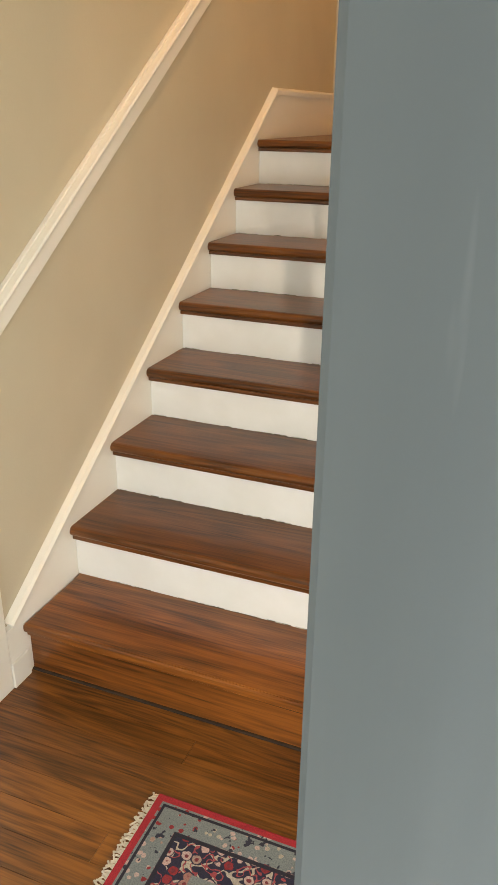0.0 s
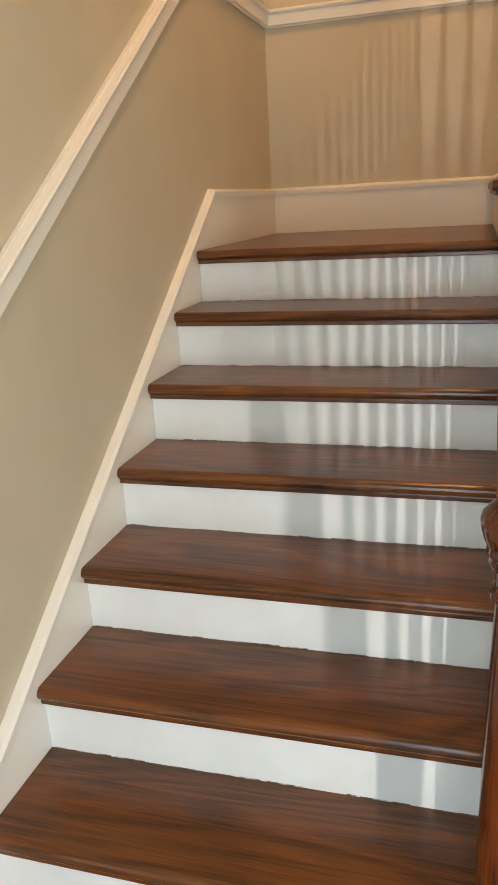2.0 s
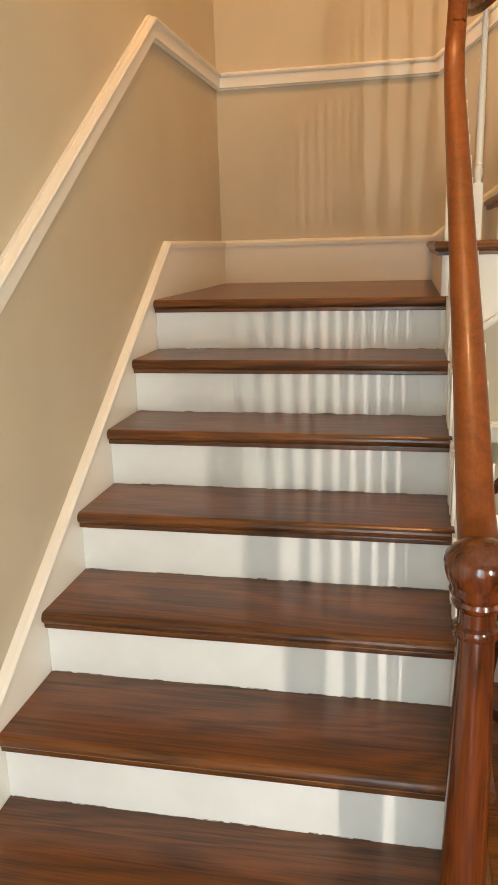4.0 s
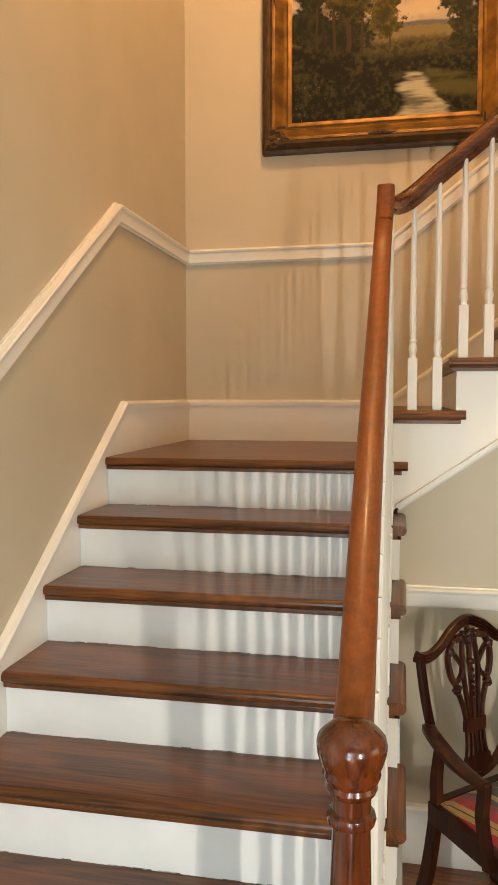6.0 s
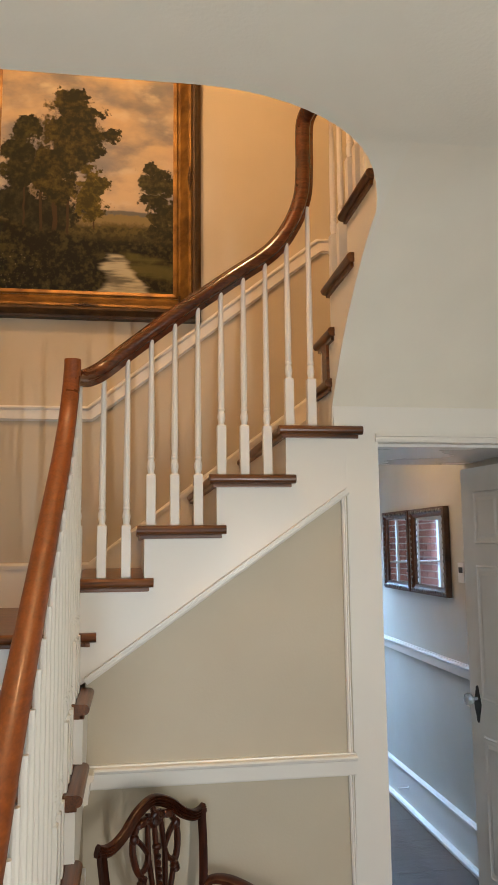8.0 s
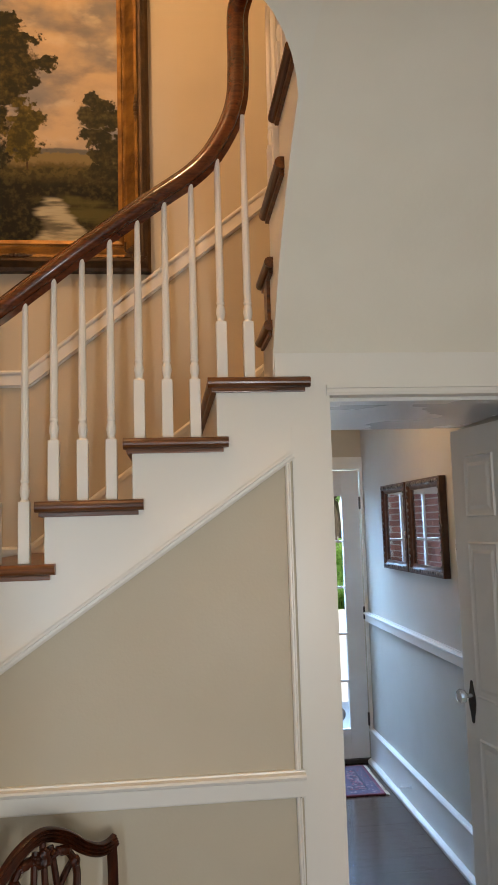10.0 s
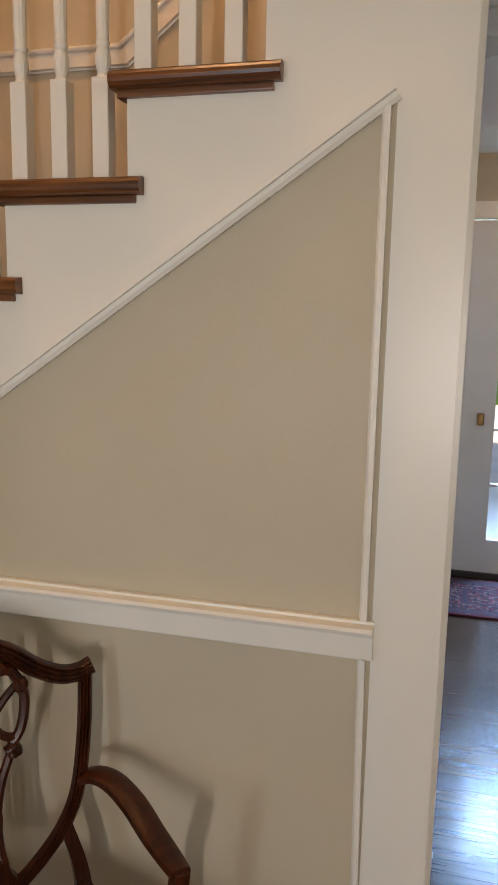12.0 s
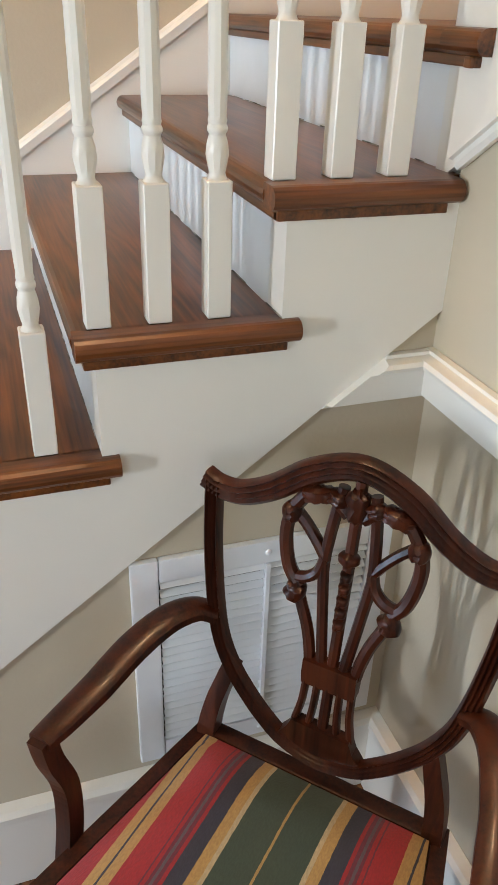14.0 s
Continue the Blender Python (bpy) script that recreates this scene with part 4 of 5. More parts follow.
RPB = [(0.019, 0.006), (0.019, -0.006), (0.0155, -0.012), (0.011, -0.0075), (0.0065, -0.0135), (0.0018, -0.0078), (-0.003, -0.0135), (-0.0075, -0.0075), (-0.012, -0.012), (-0.019, -0.006), (-0.019, 0.006), (-0.010, 0.011), (0.010, 0.011)]
crest = [(-0.226, 0.889), (-0.20, 0.880), (-0.165, 0.882), (-0.12, 0.904), (-0.065, 0.945), (0.0, 0.966), (0.065, 0.945), (0.12, 0.904), (0.165, 0.882), (0.20, 0.880), (0.226, 0.889)]
part("crest_rail", sweep(spline(back_pts(crest), 6), [(a * 0.92, b) for a, b in RPB], (0, 0, 1)), CHAIRW, chair, smooth=True)
half = [(0.212, 0.890), (0.210, 0.84), (0.205, 0.775), (0.194, 0.695), (0.180, 0.637), (0.157, 0.592), (0.128, 0.556), (0.092, 0.522), (0.055, 0.498)]
lower = [(-x, z) for x, z in half] + [(0, 0.486)] + half[::-1]
part("shield_frame", sweep(spline(back_pts(lower), 5), [(a * 0.68, b) for a, b in RPB], (1, 0, 0)), CHAIRW, chair, "reeded shield-shaped back frame", smooth=True)


def strip(pts, w, d=0.009, name="splat_rib", n=8, scale=None, closed=False):
    path = back_pts(pts)
    path = spline(path + [path[0]], 5)[:-1] if closed else spline(path, 5)
    return part(name, sweep(path, ring_profile(w, d, n), (1, 0, 0), scale=scale, closed=closed), CHAIRW, chair, smooth=True)


def flat(pts, z, d=0.010):
    return prism(pts, "y", cy(z) - d, cy(z) + d)


part("splat_shoe", flat([(-0.074, 0.492), (0.074, 0.492), (0.066, 0.513), (0.053, 0.532), (0.046, 0.552), (-0.046, 0.552), (-0.053, 0.532), (-0.066, 0.513)], 0.52), CHAIRW, chair)
for k in range(-2, 3):
    strip([(k * 0.0222, 0.545), (k * 0.0187, 0.582), (k * 0.0175, 0.630)], 0.0060 if k else 0.0085)
part("splat_band", flat([(-0.0405, 0.620), (0.0405, 0.620), (0.0415, 0.640), (0.0405, 0.664), (-0.0405, 0.664), (-0.0415, 0.640)], 0.642, 0.011), CHAIRW, chair)
strip([(0, 0.655), (0, 0.74), (0, 0.83), (0, 0.90), (0, 0.95)], 0.0085)


def carving(name, x, z, ax, az, ridges, tilt=0.0, depth=0.014):
    """A carved boss of leaf ridges on the back."""
    bm = bmesh.new()
    bmesh.ops.create_icosphere(bm, subdivisions=3, radius=1.0)
    for v_ in bm.verts:
        a = math.atan2(v_.co.z, v_.co.x)
        k = 1 + 0.10 * math.cos(ridges * a) - 0.10 * math.cos(v_.co.z * 7)
        px, pz = v_.co.x * ax * k, v_.co.z * az * k
        v_.co = (x + px * math.cos(tilt) - pz * math.sin(tilt), cy(z) - 0.004 + v_.co.y * depth * k, z + px * math.sin(tilt) + pz * math.cos(tilt))
    part(name, bm, CHAIRW, chair, "carved mahogany ornament", smooth=True)


carving("splat_collar", 0, 0.838, 0.0145, 0.011, 4)
for k in range(5):
    carving("carved_husk", 0, 0.735 + 0.019 * k, 0.0085, 0.0105, 3, depth=0.012)
carving("carved_fan", 0, 0.915, 0.017, 0.030, 9)
for s in (-1, 1):
    # ribs from the band: the inner one to the crest, the outer one to the hanging leaf
    strip([(s * 0.0165, 0.655), (s * 0.022, 0.70), (s * 0.029, 0.76), (s * 0.0345, 0.815), (s * 0.032, 0.86), (s * 0.027, 0.905), (s * 0.022, 0.935)], 0.0084)
    strip([(s * 0.035, 0.655), (s * 0.039, 0.68), (s * 0.047, 0.712), (s * 0.060, 0.745), (s * 0.068, 0.765)], 0.0090)
    # outer loop with its crossing pieces
    strip([(s * 0.066, 0.770), (s * 0.084, 0.795), (s * 0.093, 0.830), (s * 0.094, 0.860), (s * 0.087, 0.886)], 0.0100, 0.011)
    strip([(s * 0.084, 0.882), (s * 0.066, 0.866), (s * 0.048, 0.845), (s * 0.036, 0.828)], 0.0080, 0.010)
    strip([(s * 0.072, 0.782), (s * 0.054, 0.788), (s * 0.040, 0.803), (s * 0.034, 0.825)], 0.0085, 0.010)
    strip([(s * 0.086, 0.888), (s * 0.070, 0.910), (s * 0.050, 0.918), (s * 0.030, 0.914), (s * 0.010, 0.898)], 0.0100, 0.012)
    carving("carved_leaf", s * 0.069, 0.762, 0.0155, 0.019, 7, s * 0.35)
    carving("carved_rosette", s * 0.088, 0.880, 0.0150, 0.0165, 6)
    carving("carved_swag", s * 0.055, 0.916, 0.025, 0.0135, 8, -s * 0.25)
    carving("carved_swag", s * 0.026, 0.918, 0.015, 0.012, 5, s * 0.4)
# legs, rails, arms
for s in (-1, 1):
    part("back_leg", sweep(spline([(s * 0.205, 0.30, 0.012), (s * 0.197, 0.235, 0.2), (s * 0.188, 0.207, 0.42), (s * 0.181, 0.215, 0.50), (s * 0.166, cy(0.56) + 0.004, 0.56), (s * 0.157, cy(0.593) + 0.004, 0.593)], 5), [(0.017, -0.018), (0.017, 0.018), (-0.017, 0.018), (-0.017, -0.018)], (1, 0, 0), scale=lambda t: 1.0 - 0.32 * t), CHAIRW, chair)
    part("front_leg", sweep([(s * 0.262, -0.235, 0.012), (s * 0.262, -0.235, 0.2), (s * 0.262, -0.235, 0.44)], [(0.02, -0.02), (0.02, 0.02), (-0.02, 0.02), (-0.02, -0.02)], (1, 0, 0), scale=lambda t: 0.65 + 0.45 * t), CHAIRW, chair)
    bm = prism([(s * 0.205, 0.225), (s * 0.182, 0.225), (s * 0.255, -0.24), (s * 0.282, -0.24)], "z", 0.385, 0.447)
    part("side_rail", bm, CHAIRW, chair)
    arm = [(s * 0.190, cy(0.67) - 0.002, 0.672), (s * 0.216, 0.215, 0.683), (s * 0.240, 0.175, 0.683), (s * 0.259, 0.115, 0.669), (s * 0.270, 0.045, 0.650), (s * 0.278, -0.020, 0.642), (s * 0.280, -0.060, 0.643)]
    part("arm", sweep(spline(arm, 5), [(0.024, -0.008), (0.024, 0.006), (0.014, 0.012), (-0.014, 0.012), (-0.024, 0.006), (-0.024, -0.008), (0, -0.013)], scale=lambda t: 0.74 + 0.24 * math.sin(math.pi * t)), CHAIRW, chair, smooth=True)
    sup = [(s * 0.280, -0.056, 0.647), (s * 0.277, -0.050, 0.60), (s * 0.268, -0.038, 0.545), (s * 0.262, -0.044, 0.48), (s * 0.260, -0.06, 0.40)]
    part("arm_support", sweep(spline(sup, 5), [(0.013, -0.014), (0.013, 0.014), (0.005, 0.011), (-0.005, 0.011), (-0.013, 0.014), (-0.013, -0.014)], (1, 0, 0)), CHAIRW, chair, "reeded arm support")
part("front_rail", box(-0.25, 0.25, -0.252, -0.228, 0.385, 0.447, 0.003), CHAIRW, chair)
part("back_rail", box(-0.19, 0.19, 0.193, 0.222, 0.385, 0.452, 0.003), CHAIRW, chair)
for a, b in (((-0.24, -0.22, 0.14), (-0.2, 0.235, 0.14)), ((0.24, -0.22, 0.14), (0.2, 0.235, 0.14)), ((-0.22, 0.0, 0.14), (0.22, 0.0, 0.14))):
    part("stretcher", sweep([a, tuple((Vector(a) + Vector(b)) / 2), b], [(0.008, -0.014), (0.008, 0.014), (-0.008, 0.014), (-0.008, -0.014)]), CHAIRW, chair)
fab, nt, fb = fresh("striped_seat_fabric", 0.85)
tc, (u, v, w) = coords(nt)
ramp = nt.nodes.new("ShaderNodeValToRGB")
ramp.color_ramp.interpolation = "CONSTANT"
STR = [(0.0, "red"), (0.30, "gold"), (0.355, "navy"), (0.365, "gold"), (0.42, "red"), (0.54, "plum"), (0.55, "red"), (0.57, "plum"), (0.585, "grey"), (0.60, "plum"), (0.62, "red"), (0.64, "navy"), (0.72, "gold"), (0.775, "pale"), (0.80, "green"), (0.985, "gold")]
COL = dict(red=(0.32, 0.014, 0.016), gold=(0.42, 0.25, 0.075), navy=(0.035, 0.032, 0.045), plum=(0.14, 0.022, 0.035), grey=(0.10, 0.075, 0.08), pale=(0.45, 0.35, 0.20), green=(0.042, 0.060, 0.036))
els = ramp.color_ramp.elements
els[0].position, els[0].color = 0.0, (*COL["red"], 1)
els[1].position, els[1].color = STR[1][0], (*COL[STR[1][1]], 1)
for p, c in STR[2:]:
    e = els.new(p)
    e.color = (*COL[c], 1)
sym = (u.op("ABSOLUTE") * -3.55) + 0.995
nt.links.new((sym + (noise_of(nt, tc, 120, 2) - 0.5) * 0.006).s, ramp.inputs["Fac"])
weave = noise_of(nt, tc, 420, 2, (1, 0.4, 1))
nt.links.new(blend(nt, weave.step(0.3, 0.7) * 0.2, ramp.outputs[0], (0.02, 0.015, 0.015)), fb.inputs["Base Color"])
fb.inputs["Sheen Weight"].default_value = 0.2
bp = nt.nodes.new("ShaderNodeBump")
bp.inputs["Strength"].default_value, bp.inputs["Distance"].default_value = 0.3, 0.002
nt.links.new(weave.s, bp.inputs["Height"])
nt.links.new(bp.outputs[0], fb.inputs["Normal"])
bm = bmesh.new()
N = 14
grid = []
for j in range(N + 1):
    row = []
    for i in range(N + 1):
        a, b = i / N * 2 - 1, j / N * 2 - 1
        hw = 0.222 - 0.038 * (b + 1) / 2
        edge_ = max(abs(a), abs(b))
        z = 0.478 - 0.028 * max(0, edge_ - 0.55) ** 2 * 4.9
        row.append(bm.verts.new((a * (hw + 0.028 * (1 - (b + 1) / 2)), -0.02 + b * 0.212, z)))
    grid.append(row)
for j in range(N):
    for i in range(N):
        bm.faces.new((grid[j][i], grid[j][i + 1], grid[j + 1][i + 1], grid[j + 1][i]))
ext = bmesh.ops.extrude_edge_only(bm, edges=[e for e in bm.edges if e.is_boundary])
for g in ext["geom"]:
    if isinstance(g, bmesh.types.BMVert):
        g.co.z = 0.43
part("seat", bm, fab, chair, "striped upholstered seat in red, gold, navy and green", smooth=True)

# ---- return-air grille under the stairs ----
grille = thing("air_grille", "white painted louvred return-air grille on the wall under the stairs", "air grille", (XF, 0, 0))
G0, G1, GZ0, GZ1 = 1.516, 1.975, 0.240, 0.700
GP = mat("grille_enamel", (0.84, 0.86, 0.87), 0.3, (0.80, 0.82, 0.83), 20)
# dark sheet standing for the shade in the open duct
part("backing", box(0.001, 0.003, G0 + 0.03, G1 - 0.03, GZ0 + 0.03, GZ1 - 0.03), DARK, grille)
fr = box(0.001, 0.013, G0, G0 + 0.045, GZ0, GZ1, 0.003)
for a in ((G1 - 0.045, G1, GZ0, GZ1), (G0 + 0.046, G1 - 0.046, GZ0, GZ0 + 0.045), (G0 + 0.046, G1 - 0.046, GZ1 - 0.045, GZ1)):
    box(0.001, 0.013, a[0], a[1], a[2], a[3], 0.003, bm=fr)
part("frame", fr, GP, grille)
mid = (G0 + G1) / 2 + 0.0
part("mullion", box(0.001, 0.017, mid - 0.004, mid + 0.004, GZ0 + 0.046, GZ1 - 0.046, 0.001), GP, grille)
for half in ((G0 + 0.047, mid - 0.005), (mid + 0.005, G1 - 0.047)):
    for k in range(20):
        z = GZ0 + 0.052 + k * 0.0185
        bm = prism([(0.004, z + 0.0085), (0.0045, z + 0.0097), (0.0145, z + 0.0012), (0.014, z)], "y", *half)
        part("louvre", bm, GP, grille)
for y, z in ((mid, GZ1 - 0.022), (mid, GZ0 + 0.022)):
    bm = bmesh.new()
    bmesh.ops.create_icosphere(bm, subdivisions=2, radius=0.006, matrix=Matrix.Translation((0.014, y, z)) @ Matrix.Diagonal((0.5, 1, 1, 1)))
    part("screw", bm, GP, grille, smooth=True)

# ---- power outlet ----
outlet = thing("power_outlet", "white plastic double power outlet on the wall above the skirting", "outlet", (1.751, YS, 0.285))
plate = part("cover_plate", box(-0.035, 0.035, -0.006, -0.001, -0.057, 0.057, 0.002), PLASTIC, outlet)
for dz in (-0.02, 0.02):
    part("socket", box(-0.016, 0.016, -0.0085, -0.0055, dz - 0.014, dz + 0.014, 0.002), PLASTIC, plate)
    for dx in (-0.006, 0.006):
        part("slot", box(dx - 0.001, dx + 0.001, -0.0092, -0.0080, dz - 0.005, dz + 0.006), DARK, plate)

# ---- open front door ----
fd = thing("front_door", "blue-grey painted front door standing open", "door", (2.0755, -1.649, 0), 150.0)
LW = 0.950
dp = box(0, LW, -0.044, 0.0, 0.01, 2.08, 0.003)
fd_leaf = part("leaf", dp, DOORG, fd)
for x0, x1, z0, z1 in ((0.12, 0.46, 0.2, 0.85), (0.55, 0.89, 0.2, 0.85)):
    part("panel", box(x0, x1, -0.049, 0.005, z0, z1, 0.006), DOORG, fd_leaf)
part("latch", box(LW - 0.001, LW + 0.006, -0.026, -0.012, 1.545, 1.560, 0.002), PLASTIC, fd_leaf, "small pale latch bolt")
bm = lathe([(0.012, 0), (0.012, 0.03), (0.026, 0.036), (0.03, 0.05), (0.022, 0.062)], 14)
bmesh.ops.rotate(bm, verts=bm.verts, cent=(0, 0, 0), matrix=Matrix.Rotation(radians(90), 3, "X"))
bmesh.ops.translate(bm, verts=bm.verts, vec=(LW - 0.07, -0.044, 1.0))
part("door_knob", bm, BRASS, fd_leaf, "brass door knob", smooth=True)
tagged(part("door_frame", box(1.08, 1.12, YF - 0.16, YF + 0.02, 0, 2.14, 0.003), WHITE), "cream painted front door jamb", "door frame", **S)
# the west sidelight, at x 0.86, is made up to hold a fill lamp
for name_, xc in (("window_1", 2.33), ("window_2", 0.86)):
    win = thing(name_, "narrow white-framed sidelight beside the front door, out of view", "window", (xc, YF - 0.12, 0), kind="structure")
    fr = box(-0.149, -0.13, -0.03, 0.03, 0.3, 2.02)
    for a in ((0.13, 0.149, 0.3, 2.02), (-0.13, 0.13, 0.3, 0.34), (-0.13, 0.13, 1.98, 2.02), (-0.13, 0.13, 0.86, 0.88), (-0.13, 0.13, 1.42, 1.44)):
        box(a[0], a[1], -0.03, 0.03, a[2], a[3], bm=fr)
    part("window_frame", fr, WHITE, win)


# ---- rugs ----
def rug_material(name, halfx, halfy, field, border, red, thread=(0.44, 0.38, 0.30), dim=1.0):
    m, nt, b = fresh(name, 0.95)
    tc, (u, v, w) = coords(nt)
    d = (u.op("ABSOLUTE") * -1.0 + halfx).op("MINIMUM", v.op("ABSOLUTE") * -1.0 + halfy)
    vo = nt.nodes.new("ShaderNodeTexVoronoi")
    vo.feature = "F1"
    vo.inputs["Scale"].default_value = 26
    vo.inputs["Randomness"].default_value = 0.55
    nt.links.new(tc.outputs["Object"], vo.inputs["Vector"])
    vd = Sh(nt, vo.outputs["Distance"])
    vo2 = nt.nodes.new("ShaderNodeTexVoronoi")
    vo2.inputs["Scale"].default_value = 52
    nt.links.new(tc.outputs["Object"], vo2.inputs["Vector"])
    v2 = Sh(nt, vo2.outputs["Distance"])
    hue = nt.nodes.new("ShaderNodeSeparateColor")
    nt.links.new(vo.outputs["Color"], hue.inputs[0])
    pick = Sh(nt, hue.outputs[0])
    motif = blend(nt, pick.step(0.45, 0.5), (0.30 * dim, 0.025 * dim, 0.03 * dim), (0.52 * dim, 0.36 * dim, 0.32 * dim))
    motif = blend(nt, (pick - 0.25).op("ABSOLUTE").step(0.0, 0.07), thread, motif)
    curl = (noise_of(nt, tc, 26, 1, (1, 1, 1), (3, 1, 0)) - 0.5).op("ABSOLUTE")
    body = blend(nt, (curl * -1.0).step(-0.035, -0.022), field, thread)
    curl2 = (noise_of(nt, tc, 34, 1, (1, 1, 1), (8, 5, 0)) - 0.55).op("ABSOLUTE")
    body = blend(nt, (curl2 * -1.0).step(-0.025, -0.015), body, (0.36, 0.06, 0.07))
    ragged = vd + (noise_of(nt, tc, 95, 2) - 0.5) * 0.22
    body = blend(nt, (ragged * -1.0).step(-0.37, -0.34), body, field)
    body = blend(nt, (ragged * -1.0).step(-0.31, -0.27), body, motif)
    body = blend(nt, (ragged * -1.0).step(-0.15, -0.11), body, (0.20, 0.03, 0.04))
    bits = v2 + (noise_of(nt, tc, 120, 2) - 0.5) * 0.35
    bord = blend(nt, (bits * -1.0).step(-0.34, -0.28), border, motif)
    bord = blend(nt, (noise_of(nt, tc, 60, 2, (1, 1, 1), (2, 6, 0)) - 0.64).step(0.0, 0.03), bord, (0.03, 0.03, 0.05))
    col = blend(nt, d.step(0.085, 0.088), bord, body)
    line = (d - 0.092).op("ABSOLUTE")
    col = blend(nt, (line * -1.0).step(-0.006, -0.004), col, (0.02, 0.018, 0.03))
    line = (d - 0.185).op("ABSOLUTE")
    col = blend(nt, (line * -1.0).step(-0.016, -0.013), col, border)
    line = (d - 0.03).op("ABSOLUTE")
    col = blend(nt, (line * -1.0).step(-0.004, -0.003), col, (0.02, 0.018, 0.03))
    col = blend(nt, d.step(0.020, 0.022), red, col)
    pile = noise_of(nt, tc, 300, 2)
    nt.links.new(blend(nt, pile.step(0.35, 0.7) * 0.3, col, (0.01, 0.01, 0.01)), b.inputs["Base Color"])
    bp = nt.nodes.new("ShaderNodeBump")
    bp.inputs["Strength"].default_value, bp.inputs["Distance"].default_value = 0.6, 0.003
    nt.links.new(pile.s, bp.inputs["Height"])
    nt.links.new(bp.outputs[0], b.inputs["Normal"])
    return m


FRINGE = mat("rug_fringe", (0.62, 0.54, 0.42), 0.9, (0.5, 0.42, 0.32), 60)


def rug(label, x0, x1, y0, y1, m, seed, ends=(-1, 1)):
    hx, hy = (x1 - x0) / 2, (y1 - y0) / 2
    r = thing("rug", label, "rug", ((x0 + x1) / 2, (y0 + y1) / 2, 0.001))
    part("woven_body", box(-hx, hx, -hy, hy, 0, 0.010, 0.003), m, r)
    rr = random.Random(seed)
    for e in ends:
        bm = bmesh.new()
        y = -hy
        while y < hy:
            l = rr.uniform(0.014, 0.026)
            sweep([(e * (hx - 0.002), y, 0.006), (e * (hx + l * 0.5), y + rr.uniform(-0.006, 0.006), 0.006), (e * (hx + l), y + rr.uniform(-0.014, 0.014), 0.003)], ring_profile(0.0028, 0.0024, 5), bm=bm)
            y += 0.0055
        part("fringe", bm, FRINGE, r, "cream cotton fringe")
    return r


rug("small oriental rug with grey-blue border and red edge", 0.590, 1.75, -0.98, -0.090, rug_material("foyer_rug", 0.5825, 0.4475, (0.022, 0.020, 0.045), (0.20, 0.225, 0.22), (0.42, 0.02, 0.03)), 3)
rug("small dark red and navy oriental rug before the back door", 2.10, 2.97, 4.62, 5.20, rug_material("hall_rug", 0.435, 0.29, (0.022, 0.012, 0.025), (0.05, 0.03, 0.05), (0.10, 0.012, 0.018), (0.20, 0.135, 0.12), 0.42), 5)

# ---- back hall ----
def hinge(parent, x, y, z):
    part("hinge", box(x - 0.008, x + 0.008, y - 0.012, y + 0.004, z - 0.045, z + 0.045, 0.003), IRON, parent, "dark metal hinge")


bx0, bx1 = 2.25, 3.035
wb = box(1.85, bx0 - 0.06, YD, YD + 0.15, 0, HZ)
box(bx1 + 0.02, XR + 0.15, YD, YD + 0.15, 0, HZ, bm=wb)
box(bx0 - 0.06, bx1 + 0.02, YD, YD + 0.15, 2.10, HZ, bm=wb)
tagged(part("wall_hall_end", wb, WALL), "beige end wall of the hall", "wall", **S)
cs = box(bx0 - 0.14, bx0 - 0.06, YD - 0.02, YD - 0.001, 0, 2.19)
box(bx1 + 0.018, XR - 0.002, YD - 0.02, YD - 0.001, 0, 2.19, bm=cs)
box(bx0 - 0.06, bx1 + 0.018, YD - 0.02, YD - 0.001, 2.10, 2.19, bm=cs)
tagged(part("door_frame", cs, WHITE), "white painted casing of the back door", "door frame", **S)
bd = thing("back_door", "closed white back door with fifteen glass panes", "door", (0, YD + 0.01, 0))
gx0, gx1, gz0, gz1 = 2.395, 2.915, 0.235, 1.905
DW = mat("back_door_paint", (0.70, 0.69, 0.66), 0.35, (0.66, 0.65, 0.62), 6, bump=0.04)
lf = box(bx0 - 0.055, gx0, 0, 0.042, 0.03, 2.09, 0.002)
for a in ((gx1, bx1 + 0.012, 0.03, 2.09), (gx0, gx1, 0.03, gz0), (gx0, gx1, gz1, 2.09)):
    box(a[0], a[1], 0, 0.042, a[2], a[3], 0.002, bm=lf)
part("leaf", lf, DW, bd)
for k in range(1, 3):
    x = gx0 + (gx1 - gx0) * k / 3
    part("glazing_bar", box(x - 0.009, x + 0.009, 0.006, 0.036, gz0, gz1, 0.002), DW, bd)
for k in range(1, 5):
    z = gz0 + (gz1 - gz0) * k / 5
    for i in range(3):
        xa, xb = gx0 + (gx1 - gx0) * i / 3 + 0.009, gx0 + (gx1 - gx0) * (i + 1) / 3 - 0.009
        part("glazing_bar", box(xa if i else gx0, xb if i < 2 else gx1, 0.006, 0.036, z - 0.008, z + 0.008, 0.002), DW, bd)
glass, nt, gb = fresh("clear_glass", 0.02)
gb.inputs["Transmission Weight"].default_value = 1.0
gb.inputs["IOR"].default_value = 1.05
gb.inputs["Base Color"].default_value = (0.98, 1.0, 1.0, 1)
for k in range(5):
    for i in range(3):
        xa, xb = gx0 + (gx1 - gx0) * i / 3, gx0 + (gx1 - gx0) * (i + 1) / 3
        za, zb = gz0 + (gz1 - gz0) * k / 5, gz0 + (gz1 - gz0) * (k + 1) / 5
        p = part("pane", box(xa + 0.008, xb - 0.008, 0.019, 0.022, za + 0.007, zb - 0.007), glass, bd)
        p.visible_shadow = False
for z in (0.30, 1.05, 1.85):
    hinge(bd, bx1 + 0.014, -0.006, z)
